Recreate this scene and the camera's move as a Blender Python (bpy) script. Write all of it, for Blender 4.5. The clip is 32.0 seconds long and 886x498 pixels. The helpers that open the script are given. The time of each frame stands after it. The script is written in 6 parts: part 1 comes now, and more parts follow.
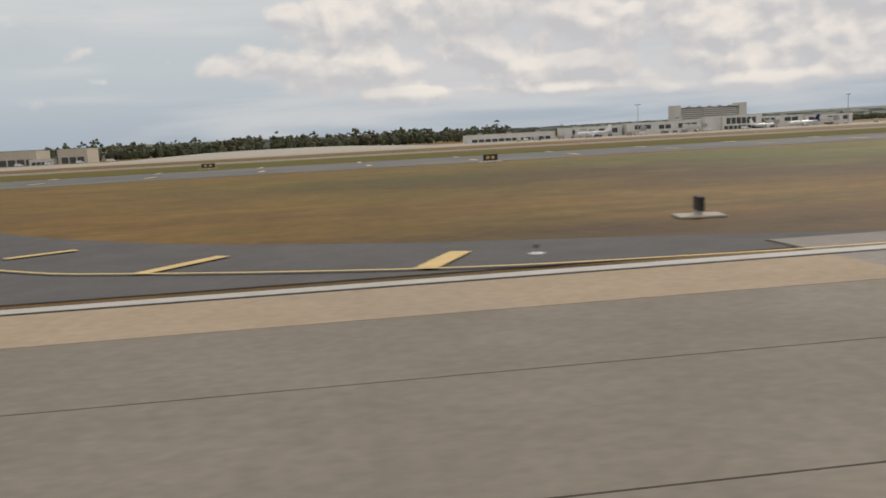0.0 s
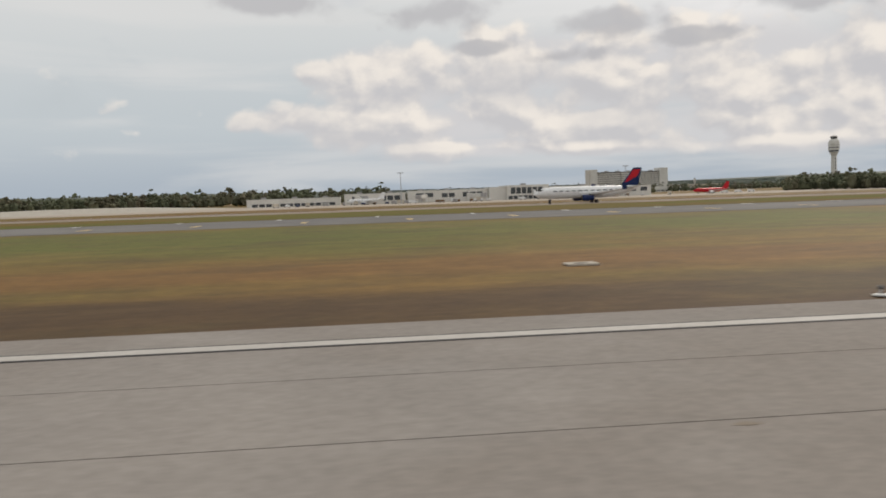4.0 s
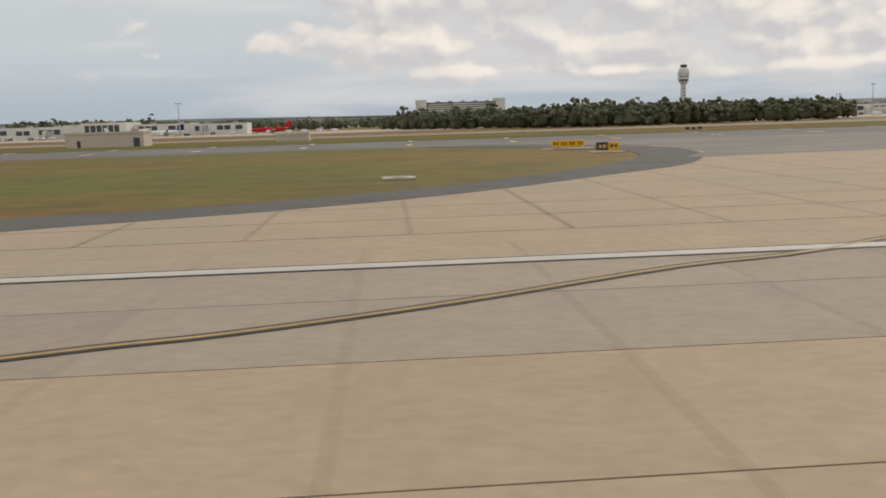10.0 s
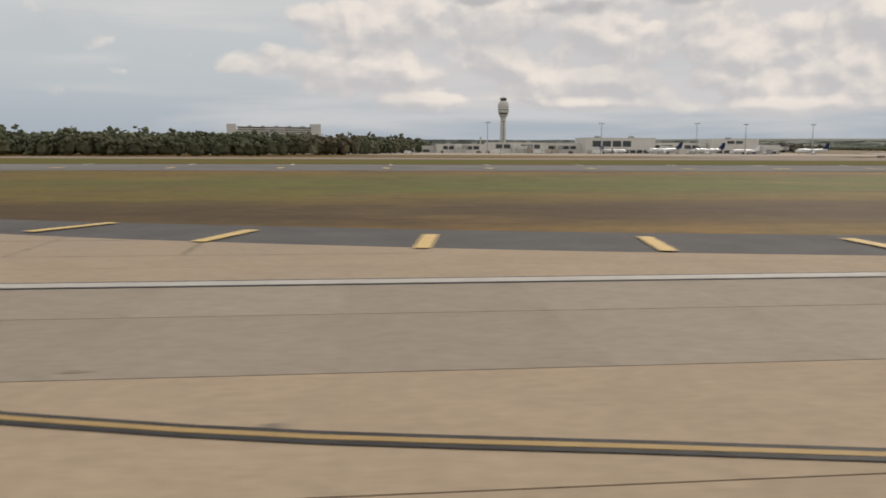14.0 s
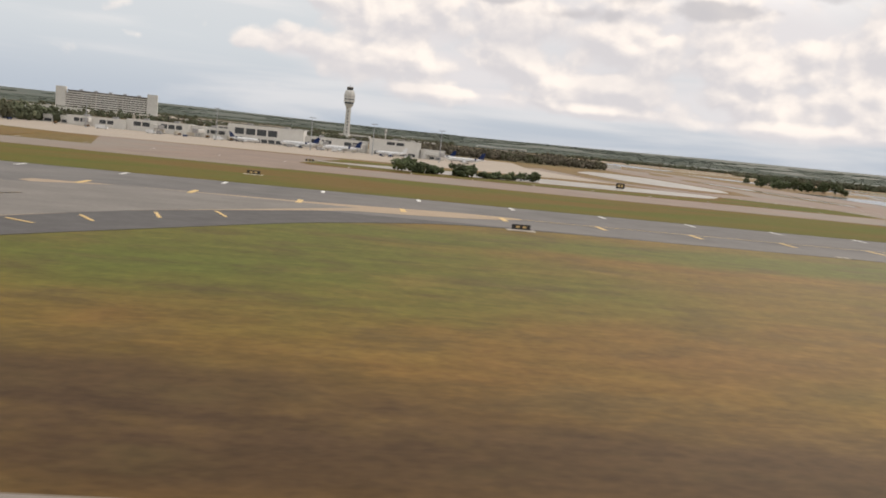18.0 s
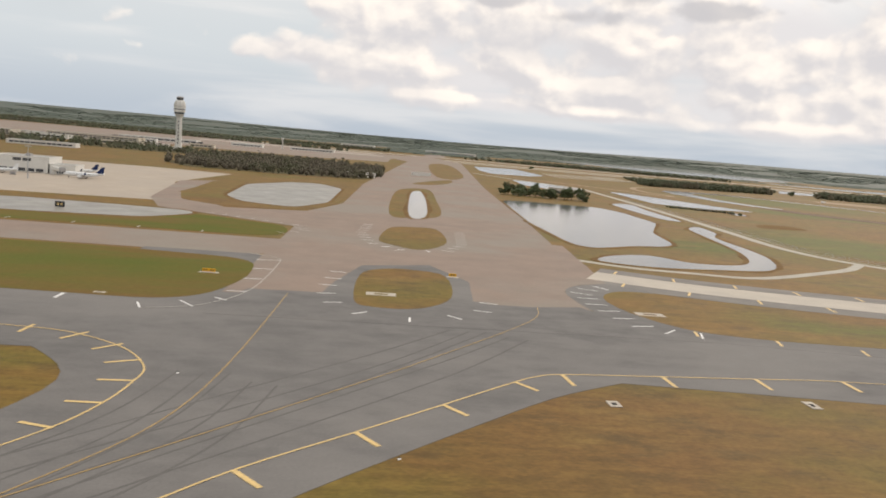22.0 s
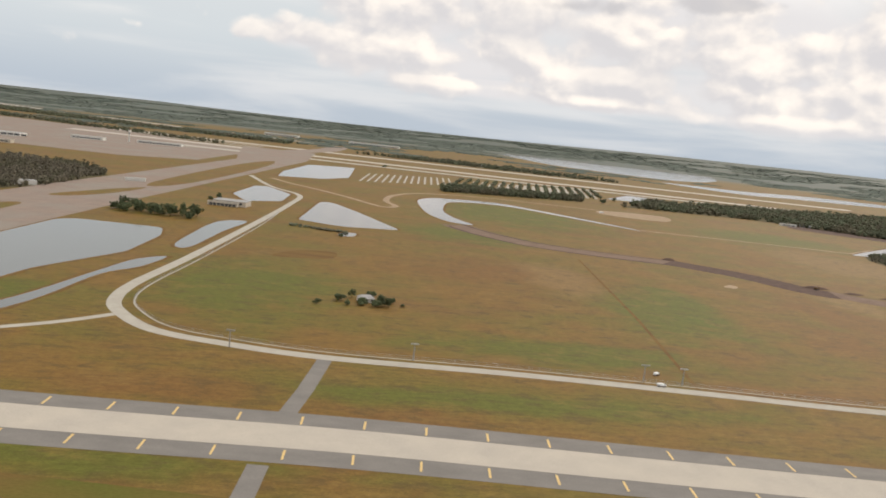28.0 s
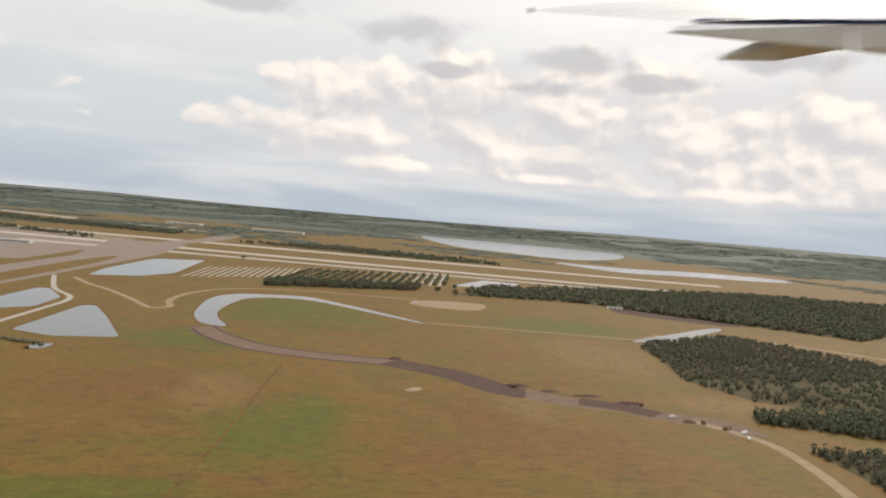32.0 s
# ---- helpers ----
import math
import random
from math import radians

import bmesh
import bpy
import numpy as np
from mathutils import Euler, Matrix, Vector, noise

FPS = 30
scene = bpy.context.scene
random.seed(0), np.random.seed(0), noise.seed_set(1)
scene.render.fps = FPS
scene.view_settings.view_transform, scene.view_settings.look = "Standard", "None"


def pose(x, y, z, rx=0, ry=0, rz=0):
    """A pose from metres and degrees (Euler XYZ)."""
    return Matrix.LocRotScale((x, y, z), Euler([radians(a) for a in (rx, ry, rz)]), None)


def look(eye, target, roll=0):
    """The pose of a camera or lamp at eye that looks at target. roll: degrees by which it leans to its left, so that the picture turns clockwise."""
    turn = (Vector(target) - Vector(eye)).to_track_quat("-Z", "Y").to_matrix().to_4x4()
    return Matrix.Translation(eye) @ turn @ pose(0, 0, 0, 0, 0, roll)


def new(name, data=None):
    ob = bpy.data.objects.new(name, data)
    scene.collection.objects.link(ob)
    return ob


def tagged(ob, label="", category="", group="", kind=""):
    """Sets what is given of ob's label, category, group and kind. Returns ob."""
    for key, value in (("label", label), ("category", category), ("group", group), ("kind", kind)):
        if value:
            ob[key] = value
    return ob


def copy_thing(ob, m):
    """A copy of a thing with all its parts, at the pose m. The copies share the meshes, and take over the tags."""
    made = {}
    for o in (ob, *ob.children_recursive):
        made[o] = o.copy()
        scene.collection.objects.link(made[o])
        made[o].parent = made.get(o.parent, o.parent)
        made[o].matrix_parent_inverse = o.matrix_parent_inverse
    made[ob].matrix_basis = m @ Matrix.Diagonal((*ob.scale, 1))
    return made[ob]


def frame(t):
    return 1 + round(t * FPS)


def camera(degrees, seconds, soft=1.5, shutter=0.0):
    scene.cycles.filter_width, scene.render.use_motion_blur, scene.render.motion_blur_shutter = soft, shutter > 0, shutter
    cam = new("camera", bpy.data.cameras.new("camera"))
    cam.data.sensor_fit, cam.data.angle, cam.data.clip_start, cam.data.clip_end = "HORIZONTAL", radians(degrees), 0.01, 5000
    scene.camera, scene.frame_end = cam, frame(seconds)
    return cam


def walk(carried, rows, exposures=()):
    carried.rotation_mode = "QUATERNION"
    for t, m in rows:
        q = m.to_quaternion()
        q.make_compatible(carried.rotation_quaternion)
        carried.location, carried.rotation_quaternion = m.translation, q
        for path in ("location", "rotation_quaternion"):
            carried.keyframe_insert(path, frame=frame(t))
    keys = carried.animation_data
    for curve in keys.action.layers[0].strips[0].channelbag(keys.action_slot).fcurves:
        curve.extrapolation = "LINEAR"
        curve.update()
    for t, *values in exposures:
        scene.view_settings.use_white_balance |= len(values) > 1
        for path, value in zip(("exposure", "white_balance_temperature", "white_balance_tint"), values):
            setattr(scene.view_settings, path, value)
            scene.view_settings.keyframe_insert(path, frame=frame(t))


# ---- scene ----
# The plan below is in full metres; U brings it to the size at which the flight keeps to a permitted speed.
U = 0.5

ROWS = (
    (0, 0.00, 0.05, 2.58, 82.09, 3.03, -7.29),
    (0.5, 12.83, 0.05, 2.58, 82.43, 3.10, -7.44),
    (1, 25.77, 0.06, 2.58, 84.34, 2.63, -5.15),
    (1.5, 38.83, 0.06, 2.58, 85.14, 4.29, -5.73),
    (2, 52.00, 0.06, 2.58, 85.60, 2.94, -4.42),
    (2.5, 65.30, 0.07, 2.58, 85.20, 3.53, -4.39),
    (3, 78.74, 0.07, 2.58, 85.86, 1.64, -3.53),
    (3.5, 92.31, 0.08, 2.58, 84.38, 1.42, -4.83),
    (4, 106.05, 0.08, 2.59, 86.16, 1.90, -5.57),
    (4.5, 119.95, 0.08, 2.59, 86.96, 3.95, -6.85),
    (6.5, 177.41, 0.08, 2.60, 85.13, 3.34, -6.25),
    (7, 192.45, 0.07, 2.60, 85.35, 1.12, -5.75),
    (7.5, 207.77, 0.06, 2.60, 84.35, 2.42, -5.16),
    (8, 223.38, 0.05, 2.60, 85.51, -0.48, -5.52),
    (8.5, 239.26, 0.04, 2.59, 85.00, -1.05, -5.65),
    (9, 255.43, 0.03, 2.59, 82.89, -0.01, -5.79),
    (9.5, 271.86, 0.01, 2.58, 81.60, 1.07, -2.68),
    (10, 288.57, -0.00, 2.58, 80.84, 1.73, -3.99),
    (10.5, 305.55, -0.02, 2.56, 82.30, 0.16, -3.46),
    (11, 322.80, -0.04, 2.54, 81.19, 0.27, -4.11),
    (11.5, 340.32, -0.05, 2.53, 80.86, -1.80, -5.19),
    (12, 358.09, -0.07, 2.50, 81.32, -2.10, -6.55),
    (12.5, 376.12, -0.08, 2.49, 82.40, -1.36, -8.02),
    (13, 394.37, -0.10, 2.48, 82.31, -0.78, -6.11),
    (13.5, 412.84, -0.11, 2.48, 82.51, -1.02, -6.26),
    (14, 431.52, -0.13, 2.48, 82.66, -0.26, -6.25),
    (14.5, 450.36, -0.14, 2.49, 80.86, -0.99, -7.69),
    (16.5, 527.25, 0.08, 4.64, 83.61, -3.58, -6.30),
    (17, 546.64, -0.25, 5.85, 80.18, -2.56, -6.82),
    (17.5, 566.06, -0.68, 7.16, 82.50, -5.54, -6.75),
    (18, 585.51, -1.16, 8.61, 82.20, -5.75, -5.79),
    (18.5, 604.95, -1.68, 10.16, 82.48, -5.03, -6.83),
    (19, 624.37, -2.23, 11.84, 83.15, -5.23, -7.85),
    (19.5, 643.78, -2.79, 13.66, 81.75, -4.99, -9.11),
    (20, 663.16, -3.39, 15.65, 79.39, -4.30, -8.48),
    (20.5, 682.53, -4.02, 17.81, 79.45, -4.45, -7.50),
    (21, 701.86, -4.70, 20.19, 81.02, -4.64, -1.57),
    (21.5, 721.14, -5.45, 22.77, 82.83, -4.70, -4.13),
    (22, 740.35, -6.27, 25.52, 82.52, -4.82, -5.67),
    (22.5, 759.46, -7.14, 28.39, 83.04, -6.17, -4.97),
    (23, 778.44, -8.04, 31.36, 83.87, -8.35, -4.66),
    (23.5, 797.26, -8.95, 34.40, 83.31, -7.66, -5.58),
    (24, 815.92, -9.86, 37.53, 81.98, -8.41, -6.78),
    (24.5, 834.42, -10.80, 40.71, 86.12, -4.61, -5.33),
    (25, 852.77, -11.77, 43.91, 85.63, -7.40, -4.71),
    (25.5, 870.99, -12.76, 47.11, 81.48, -5.98, -4.99),
    (27.5, 942.63, -17.41, 59.96, 81.31, -7.94, -3.26),
    (28, 960.32, -18.70, 63.22, 81.58, -6.06, -5.74),
    (28.5, 977.93, -20.00, 66.49, 82.58, -8.71, -5.71),
    (29, 995.48, -21.31, 69.75, 84.49, -3.26, -10.53),
    (29.5, 1012.99, -22.65, 73.01, 83.38, -2.65, -13.77),
    (30, 1030.45, -24.01, 76.26, 82.44, -3.71, -18.50),
    (30.5, 1047.88, -25.38, 79.50, 82.47, -1.85, -19.36),
    (31, 1065.28, -26.76, 82.72, 85.43, -3.31, -10.40),
    (31.5, 1082.65, -28.15, 85.95, 82.51, -3.13, -8.38),
    (32, 1100.00, -29.55, 89.17, 87.60, -4.75, -9.19),
)
cam = camera(58.49, 32.0, soft=1.8, shutter=0.14)
walk(cam, [(t, pose(x, y, z, rx, ry, rz)) for t, x, y, z, rx, ry, rz in ROWS],
     [(t, e, k, g) for t, e, k, g in ((0, -0.12, 6600, 12), (4, -0.08, 6600, 12), (7, -0.05, 6620, 11.5), (9, -0.03, 6700, 12), (13, -0.05, 6700, 12.2), (14, -0.15, 6720, 13), (16, -0.15, 6720, 13), (17, -0.2, 6900, 13),
                                      (18, 0.2, 6750, 15), (19, 0.35, 6750, 15), (20.4, 0.42, 6750, 14), (21, 0.54, 6750, 14), (21.5, 0.40, 6750, 14), (22, 0.24, 6740, 13.5), (23, 0.12, 6720, 13), (25, 0.0, 6720, 13.5), (28, 0.25, 6720, 13), (30, 0.12, 6750, 13.5), (31, 0.25, 6750, 13.5), (32, 0.2, 6750, 13.5))])

# ---- world and sun ----
SUN_AZ, SUN_EL = radians(38), radians(42)      # azimuth from +y towards +x


def make_world():
    w = bpy.data.worlds.new("sky")
    scene.world = w
    w.use_nodes = True
    nt = w.node_tree
    nt.nodes.clear()
    N, Lk = nt.nodes.new, nt.links.new

    def math_(op, a, b=None, clamp=False):
        n = N("ShaderNodeMath")
        n.operation, n.use_clamp = op, clamp
        for k, v in enumerate((a, b)):
            if v is None:
                continue
            if isinstance(v, (int, float)):
                n.inputs[k].default_value = v
            else:
                Lk(v, n.inputs[k])
        return n.outputs[0]

    def step(v, a, b, lo=0.0, hi=1.0):
        n = N("ShaderNodeMapRange")
        n.interpolation_type = "SMOOTHSTEP"
        Lk(v, n.inputs[0])
        for k, x in zip((1, 2, 3, 4), (a, b, lo, hi)):
            n.inputs[k].default_value = x
        return n.outputs[0]

    def mix(fac, a, b):
        n = N("ShaderNodeMix")
        n.data_type = "RGBA"
        Lk(fac, n.inputs[0])
        for k, v in ((6, a), (7, b)):
            if isinstance(v, tuple):
                n.inputs[k].default_value = (*v, 1)
            else:
                Lk(v, n.inputs[k])
        return n.outputs[2]

    def noise_(vec, scale, detail, rough, dist=0.0):
        n = N("ShaderNodeTexNoise")
        Lk(vec, n.inputs["Vector"])
        n.inputs["Scale"].default_value, n.inputs["Detail"].default_value = scale, detail
        n.inputs["Roughness"].default_value, n.inputs["Distortion"].default_value = rough, dist
        return n.outputs[0]

    co = N("ShaderNodeTexCoord").outputs["Generated"]
    sp = N("ShaderNodeSeparateXYZ")
    Lk(co, sp.inputs[0])
    x, y, z = sp.outputs
    az = math_("ARCTAN2", x, y)
    el = math_("ARCSINE", z)

    def place(sx, sy, ox=0.0, oy=0.0, seed=0.0):
        c = N("ShaderNodeCombineXYZ")
        Lk(math_("ADD", math_("MULTIPLY", az, sx), ox), c.inputs[0])
        Lk(math_("ADD", math_("MULTIPLY", el, sy), oy), c.inputs[1])
        c.inputs[2].default_value = seed
        return c.outputs[0]

    # heaped clouds: (azimuth, elevation, half width, half height) of each heap, broken up by rounded billows
    HEAPS = ((-0.085, 0.098, 0.05, 0.020), (0.0, 0.090, 0.09, 0.030), (0.05, 0.142, 0.10, 0.048), (0.09, 0.088, 0.12, 0.030), (0.17, 0.105, 0.10, 0.040), (0.205, 0.150, 0.11, 0.046), (0.325, 0.130, 0.13, 0.055),
             (0.47, 0.130, 0.14, 0.06), (0.63, 0.125, 0.15, 0.065), (0.80, 0.12, 0.14, 0.06), (0.29, 0.084, 0.17, 0.030), (0.47, 0.078, 0.18, 0.028), (0.66, 0.075, 0.16, 0.026), (0.12, 0.060, 0.12, 0.014), (0.52, 0.052, 0.14, 0.014), (0.30, 0.056, 0.10, 0.012))
    HIGH = ((0.10, 0.222, 0.13, 0.026), (0.30, 0.200, 0.09, 0.018), (0.15, 0.180, 0.05, 0.010), (-0.12, 0.235, 0.12, 0.018), (0.42, 0.178, 0.08, 0.012), (0.24, 0.165, 0.06, 0.012), (0.55, 0.21, 0.10, 0.018))

    def heap_field(lobes, dy):
        best = None
        for a, e, ra, re in lobes:
            dx = math_("MULTIPLY", math_("SUBTRACT", az, a), 1 / ra)
            de = math_("MULTIPLY", math_("SUBTRACT", el, e - dy), 1 / re)
            q = math_("SUBTRACT", 1.0, math_("SQRT", math_("ADD", math_("MULTIPLY", dx, dx), math_("MULTIPLY", de, de))))
            best = q if best is None else math_("MAXIMUM", best, q)
        return math_("MAXIMUM", best, -0.8)

    def billow(ox, oy):
        v = place(14.0, 18.5, ox, oy, 4.1)
        warp = N("ShaderNodeTexNoise")
        Lk(v, warp.inputs["Vector"])
        warp.inputs["Scale"].default_value, warp.inputs["Detail"].default_value, warp.inputs["Roughness"].default_value = 1.0, 4.0, 0.5
        add = N("ShaderNodeVectorMath")
        add.operation = "MULTIPLY_ADD"
        Lk(warp.outputs["Color"], add.inputs[0])
        add.inputs[1].default_value = (0.6, 0.6, 0.0)
        Lk(v, add.inputs[2])
        n = N("ShaderNodeTexVoronoi")
        n.feature, n.voronoi_dimensions = "SMOOTH_F1", "3D"
        Lk(add.outputs[0], n.inputs["Vector"])
        n.inputs["Scale"].default_value, n.inputs["Detail"].default_value = 1.1, 3.0
        n.inputs["Roughness"].default_value, n.inputs["Smoothness"].default_value = 0.42, 0.8
        return math_("ADD", math_("MULTIPLY", math_("SUBTRACT", 1.0, n.outputs["Distance"]), 0.75), math_("MULTIPLY", noise_(v, 0.7, 7.0, 0.55), 0.75))

    b0, b1 = billow(0.0, 0.0), billow(0.09, 0.22)
    f0, f1 = heap_field(HEAPS, 0.0), heap_field(HEAPS, 0.010)
    c0 = math_("ADD", math_("MULTIPLY", b0, 1.5), math_("MULTIPLY", f0, 0.62))
    c1 = math_("ADD", math_("MULTIPLY", b1, 1.5), math_("MULTIPLY", f1, 0.62))
    dens = math_("MULTIPLY", step(c0, 0.66, 1.02), step(el, 0.02, 0.06))
    lit = step(math_("SUBTRACT", c0, c1), -0.30, 0.42)
    h0 = math_("ADD", math_("MULTIPLY", b1, 1.1), math_("MULTIPLY", heap_field(HIGH, 0.0), 0.6))
    # long thin layers
    veil_n = noise_(place(2.4, 22.0, 0, 0, 7.7), 1.0, 6.0, 0.52, 0.3)
    high_n = noise_(place(3.2, 6.0, 0, 0, 9.2), 1.0, 6.0, 0.5, 0.4)
    sky = N("ShaderNodeTexSky")
    sky.sky_type, sky.sun_disc = "NISHITA", False
    sky.sun_elevation, sky.sun_rotation = SUN_EL, SUN_AZ
    sky.air_density, sky.dust_density = 1.0, 3.0
    blue = N("ShaderNodeVectorMath")
    blue.operation = "SCALE"
    Lk(sky.outputs[0], blue.inputs[0])
    blue.inputs[3].default_value = 0.085
    base = mix(step(el, 0.0, 0.10), (0.41, 0.48, 0.55), (0.55, 0.61, 0.64))
    base = mix(step(el, 0.09, 0.24), base, (0.68, 0.71, 0.71))
    base = mix(step(veil_n, 0.42, 0.66, 0.0, 0.55), base, (0.74, 0.75, 0.74))
    base = mix(math_("MULTIPLY", step(high_n, 0.48, 0.34, 0.0, 0.5), step(el, 0.09, 0.2)), base, blue.outputs[0])
    glow = math_("MULTIPLY", step(az, -0.05, 0.35), step(el, 0.15, 0.30))
    base = mix(math_("MULTIPLY", glow, 0.72), base, (0.96, 0.955, 0.94))
    patch = noise_(place(5.0, 9.0, 0, 0, 15.2), 1.0, 5.0, 0.55)
    lit = math_("MULTIPLY", lit, step(patch, 0.30, 0.55, 0.45, 1.0))
    heap_c = mix(lit, (0.585, 0.59, 0.605), (0.93, 0.88, 0.80))
    bank = math_("MULTIPLY", step(math_("ADD", f0, math_("MULTIPLY", veil_n, 0.6)), 0.0, 0.75), step(patch, 0.25, 0.6, 0.55, 0.95))
    full = mix(bank, base, (0.665, 0.67, 0.68))
    full = mix(math_("MULTIPLY", dens, 0.88), full, heap_c)
    full = mix(math_("MULTIPLY", step(h0, 0.60, 1.05), 0.8), full, (0.50, 0.505, 0.52))
    bg = N("ShaderNodeBackground")
    Lk(full, bg.inputs[0])
    bg.inputs[1].default_value = 1.0
    out = N("ShaderNodeOutputWorld")
    Lk(bg.outputs[0], out.inputs[0])


make_world()
sun = new("sun", bpy.data.lights.new("sun", "SUN"))
sun.data.energy, sun.data.angle, sun.data.color = 1.5, radians(14), (1.0, 0.93, 0.82)
sun.matrix_world = look((0, 0, 0), (-math.sin(SUN_AZ) * math.cos(SUN_EL), -math.cos(SUN_AZ) * math.cos(SUN_EL), -math.sin(SUN_EL)))


# ---- materials ----
def material(name, base, other=None, rough=0.85, size=4.0, fine=0.3, mixing=0.5, metal=0.0, bump=0.0, stretch=1.0, third=None, third_size=40.0, vary=0.0, spec=0.15, leafy=0.0):
    """Two colours mixed by large stains of `size` metres and grain of `fine` metres, a third colour in wide patches."""
    m = bpy.data.materials.new(name)
    m.use_nodes = True
    nt = m.node_tree
    N, Lk = nt.nodes.new, nt.links.new
    b = nt.nodes["Principled BSDF"]
    b.inputs["Roughness"].default_value, b.inputs["Metallic"].default_value = rough, metal
    b.inputs["Specular IOR Level"].default_value = spec
    co = N("ShaderNodeTexCoord")
    mp = N("ShaderNodeMapping")
    mp.inputs["Scale"].default_value = (1 / stretch, 1, 1)
    Lk(co.outputs["Object"], mp.inputs["Vector"])

    def noise_(metres, detail=5.0, rg=0.6):
        n = N("ShaderNodeTexNoise")
        Lk(mp.outputs[0], n.inputs["Vector"])
        n.inputs["Scale"].default_value = 1.0 / (metres * U)
        n.inputs["Detail"].default_value, n.inputs["Roughness"].default_value = detail, rg
        return n.outputs[0]

    def ramp(v, a, c, lo=0.0, hi=1.0):
        n = N("ShaderNodeMapRange")
        Lk(v, n.inputs[0])
        for k, q in zip((1, 2, 3, 4), (a, c, lo, hi)):
            n.inputs[k].default_value = q
        return n.outputs[0]

    def mix(fac, a, c):
        n = N("ShaderNodeMix")
        n.data_type = "RGBA"
        if isinstance(fac, float):
            n.inputs[0].default_value = fac
        else:
            Lk(fac, n.inputs[0])
        for k, v in ((6, a), (7, c)):
            if isinstance(v, tuple):
                n.inputs[k].default_value = (*v, 1)
            else:
                Lk(v, n.inputs[k])
        return n.outputs[2]

    other = other or tuple(v * 0.75 for v in base)
    col = mix(ramp(noise_(size), 0.35, 0.68, 0.0, min(1.0, mixing * 1.6)), base, other)
    if third:
        col = mix(ramp(noise_(third_size, 6.0), 0.47, 0.62), col, third)
    grain = noise_(fine, 3.0, 0.7)
    dim = N("ShaderNodeMix")
    dim.data_type, dim.blend_type = "RGBA", "MULTIPLY"
    dim.inputs[0].default_value = 1.0
    Lk(col, dim.inputs[6])
    gv = ramp(grain, 0.25, 0.75, 0.84, 1.14)
    if vary:
        oi = N("ShaderNodeObjectInfo")
        mul = N("ShaderNodeMath")
        mul.operation = "MULTIPLY"
        Lk(gv, mul.inputs[0])
        Lk(ramp(oi.outputs["Random"], 0.0, 1.0, 1 - vary, 1 + vary), mul.inputs[1])
        gv = mul.outputs[0]
    if leafy:
        isl = N("ShaderNodeNewGeometry")
        mul = N("ShaderNodeMath")
        mul.operation = "MULTIPLY"
        Lk(gv, mul.inputs[0])
        Lk(ramp(isl.outputs["Random Per Island"], 0.0, 1.0, 1 - leafy, 1 + leafy), mul.inputs[1])
        gv = mul.outputs[0]
    Lk(gv, dim.inputs[7])
    Lk(dim.outputs[2], b.inputs["Base Color"])
    Lk(ramp(noise_(size * 0.5), 0.3, 0.7, max(0.02, rough - 0.08), min(1, rough + 0.08)), b.inputs["Roughness"])
    if bump:
        bp = N("ShaderNodeBump")
        bp.inputs["Strength"].default_value, bp.inputs["Distance"].default_value = 0.6, bump * U
        Lk(grain, bp.inputs["Height"])
        Lk(bp.outputs[0], b.inputs["Normal"])
    return m


GRASS_PATCHES = (   # centre, half sizes (full metres), and the tint of swathes in the mown grass
    ((210, 37), (260, 11), 0), ((60, 100), (70, 40), 0), ((190, 122), (200, 44), 1), ((200, 58), (220, 10), 3), ((490, 88), (130, 40), 1), ((470, 50), (90, 9), 3), ((920, 112), (140, 34), 1), ((880, 62), (120, 14), 0), ((1155, 105), (60, 34), 1), ((1190, 39), (170, 9), 0), ((1350, 110), (70, 30), 3),
    ((1845, 545), (75, 120), 1), ((2180, 1270), (150, 190), 1), ((2060, 425), (110, 34), 1), ((2170, 570), (50, 110), 1), ((2060, 960), (90, 90), 1), ((2214, 600), (28, 130), 1), ((2640, 1280), (150, 120), 1), ((2000, 325), (150, 18), 1),
    ((2366, 600), (45, 130), 3), ((2060, 690), (120, 80), 3), ((2440, 560), (60, 60), 3), ((2420, 690), (35, 70), 2), ((1850, 318), (60, 20), 3), ((2175, 370), (70, 18), 3), ((2300, 520), (40, 60), 3), ((2121, 690), (40, 90), 2),
    ((1760, 236), (180, 15), 1), ((1356, 78), (35, 6), 1), ((1315, 60), (60, 16), 3), ((1118, 49), (22, 13), 0), ((1138, 46), (52, 13), 0), ((1147, 92), (16, 8), 1), ((1344, 155), (90, 12), 1), ((1230, 140), (150, 14), 1), ((640, 150), (220, 12), 1), ((1690, 480), (60, 40), 1), ((2640, 720), (60, 40), 2), ((2600, 1000), (90, 160), 2))


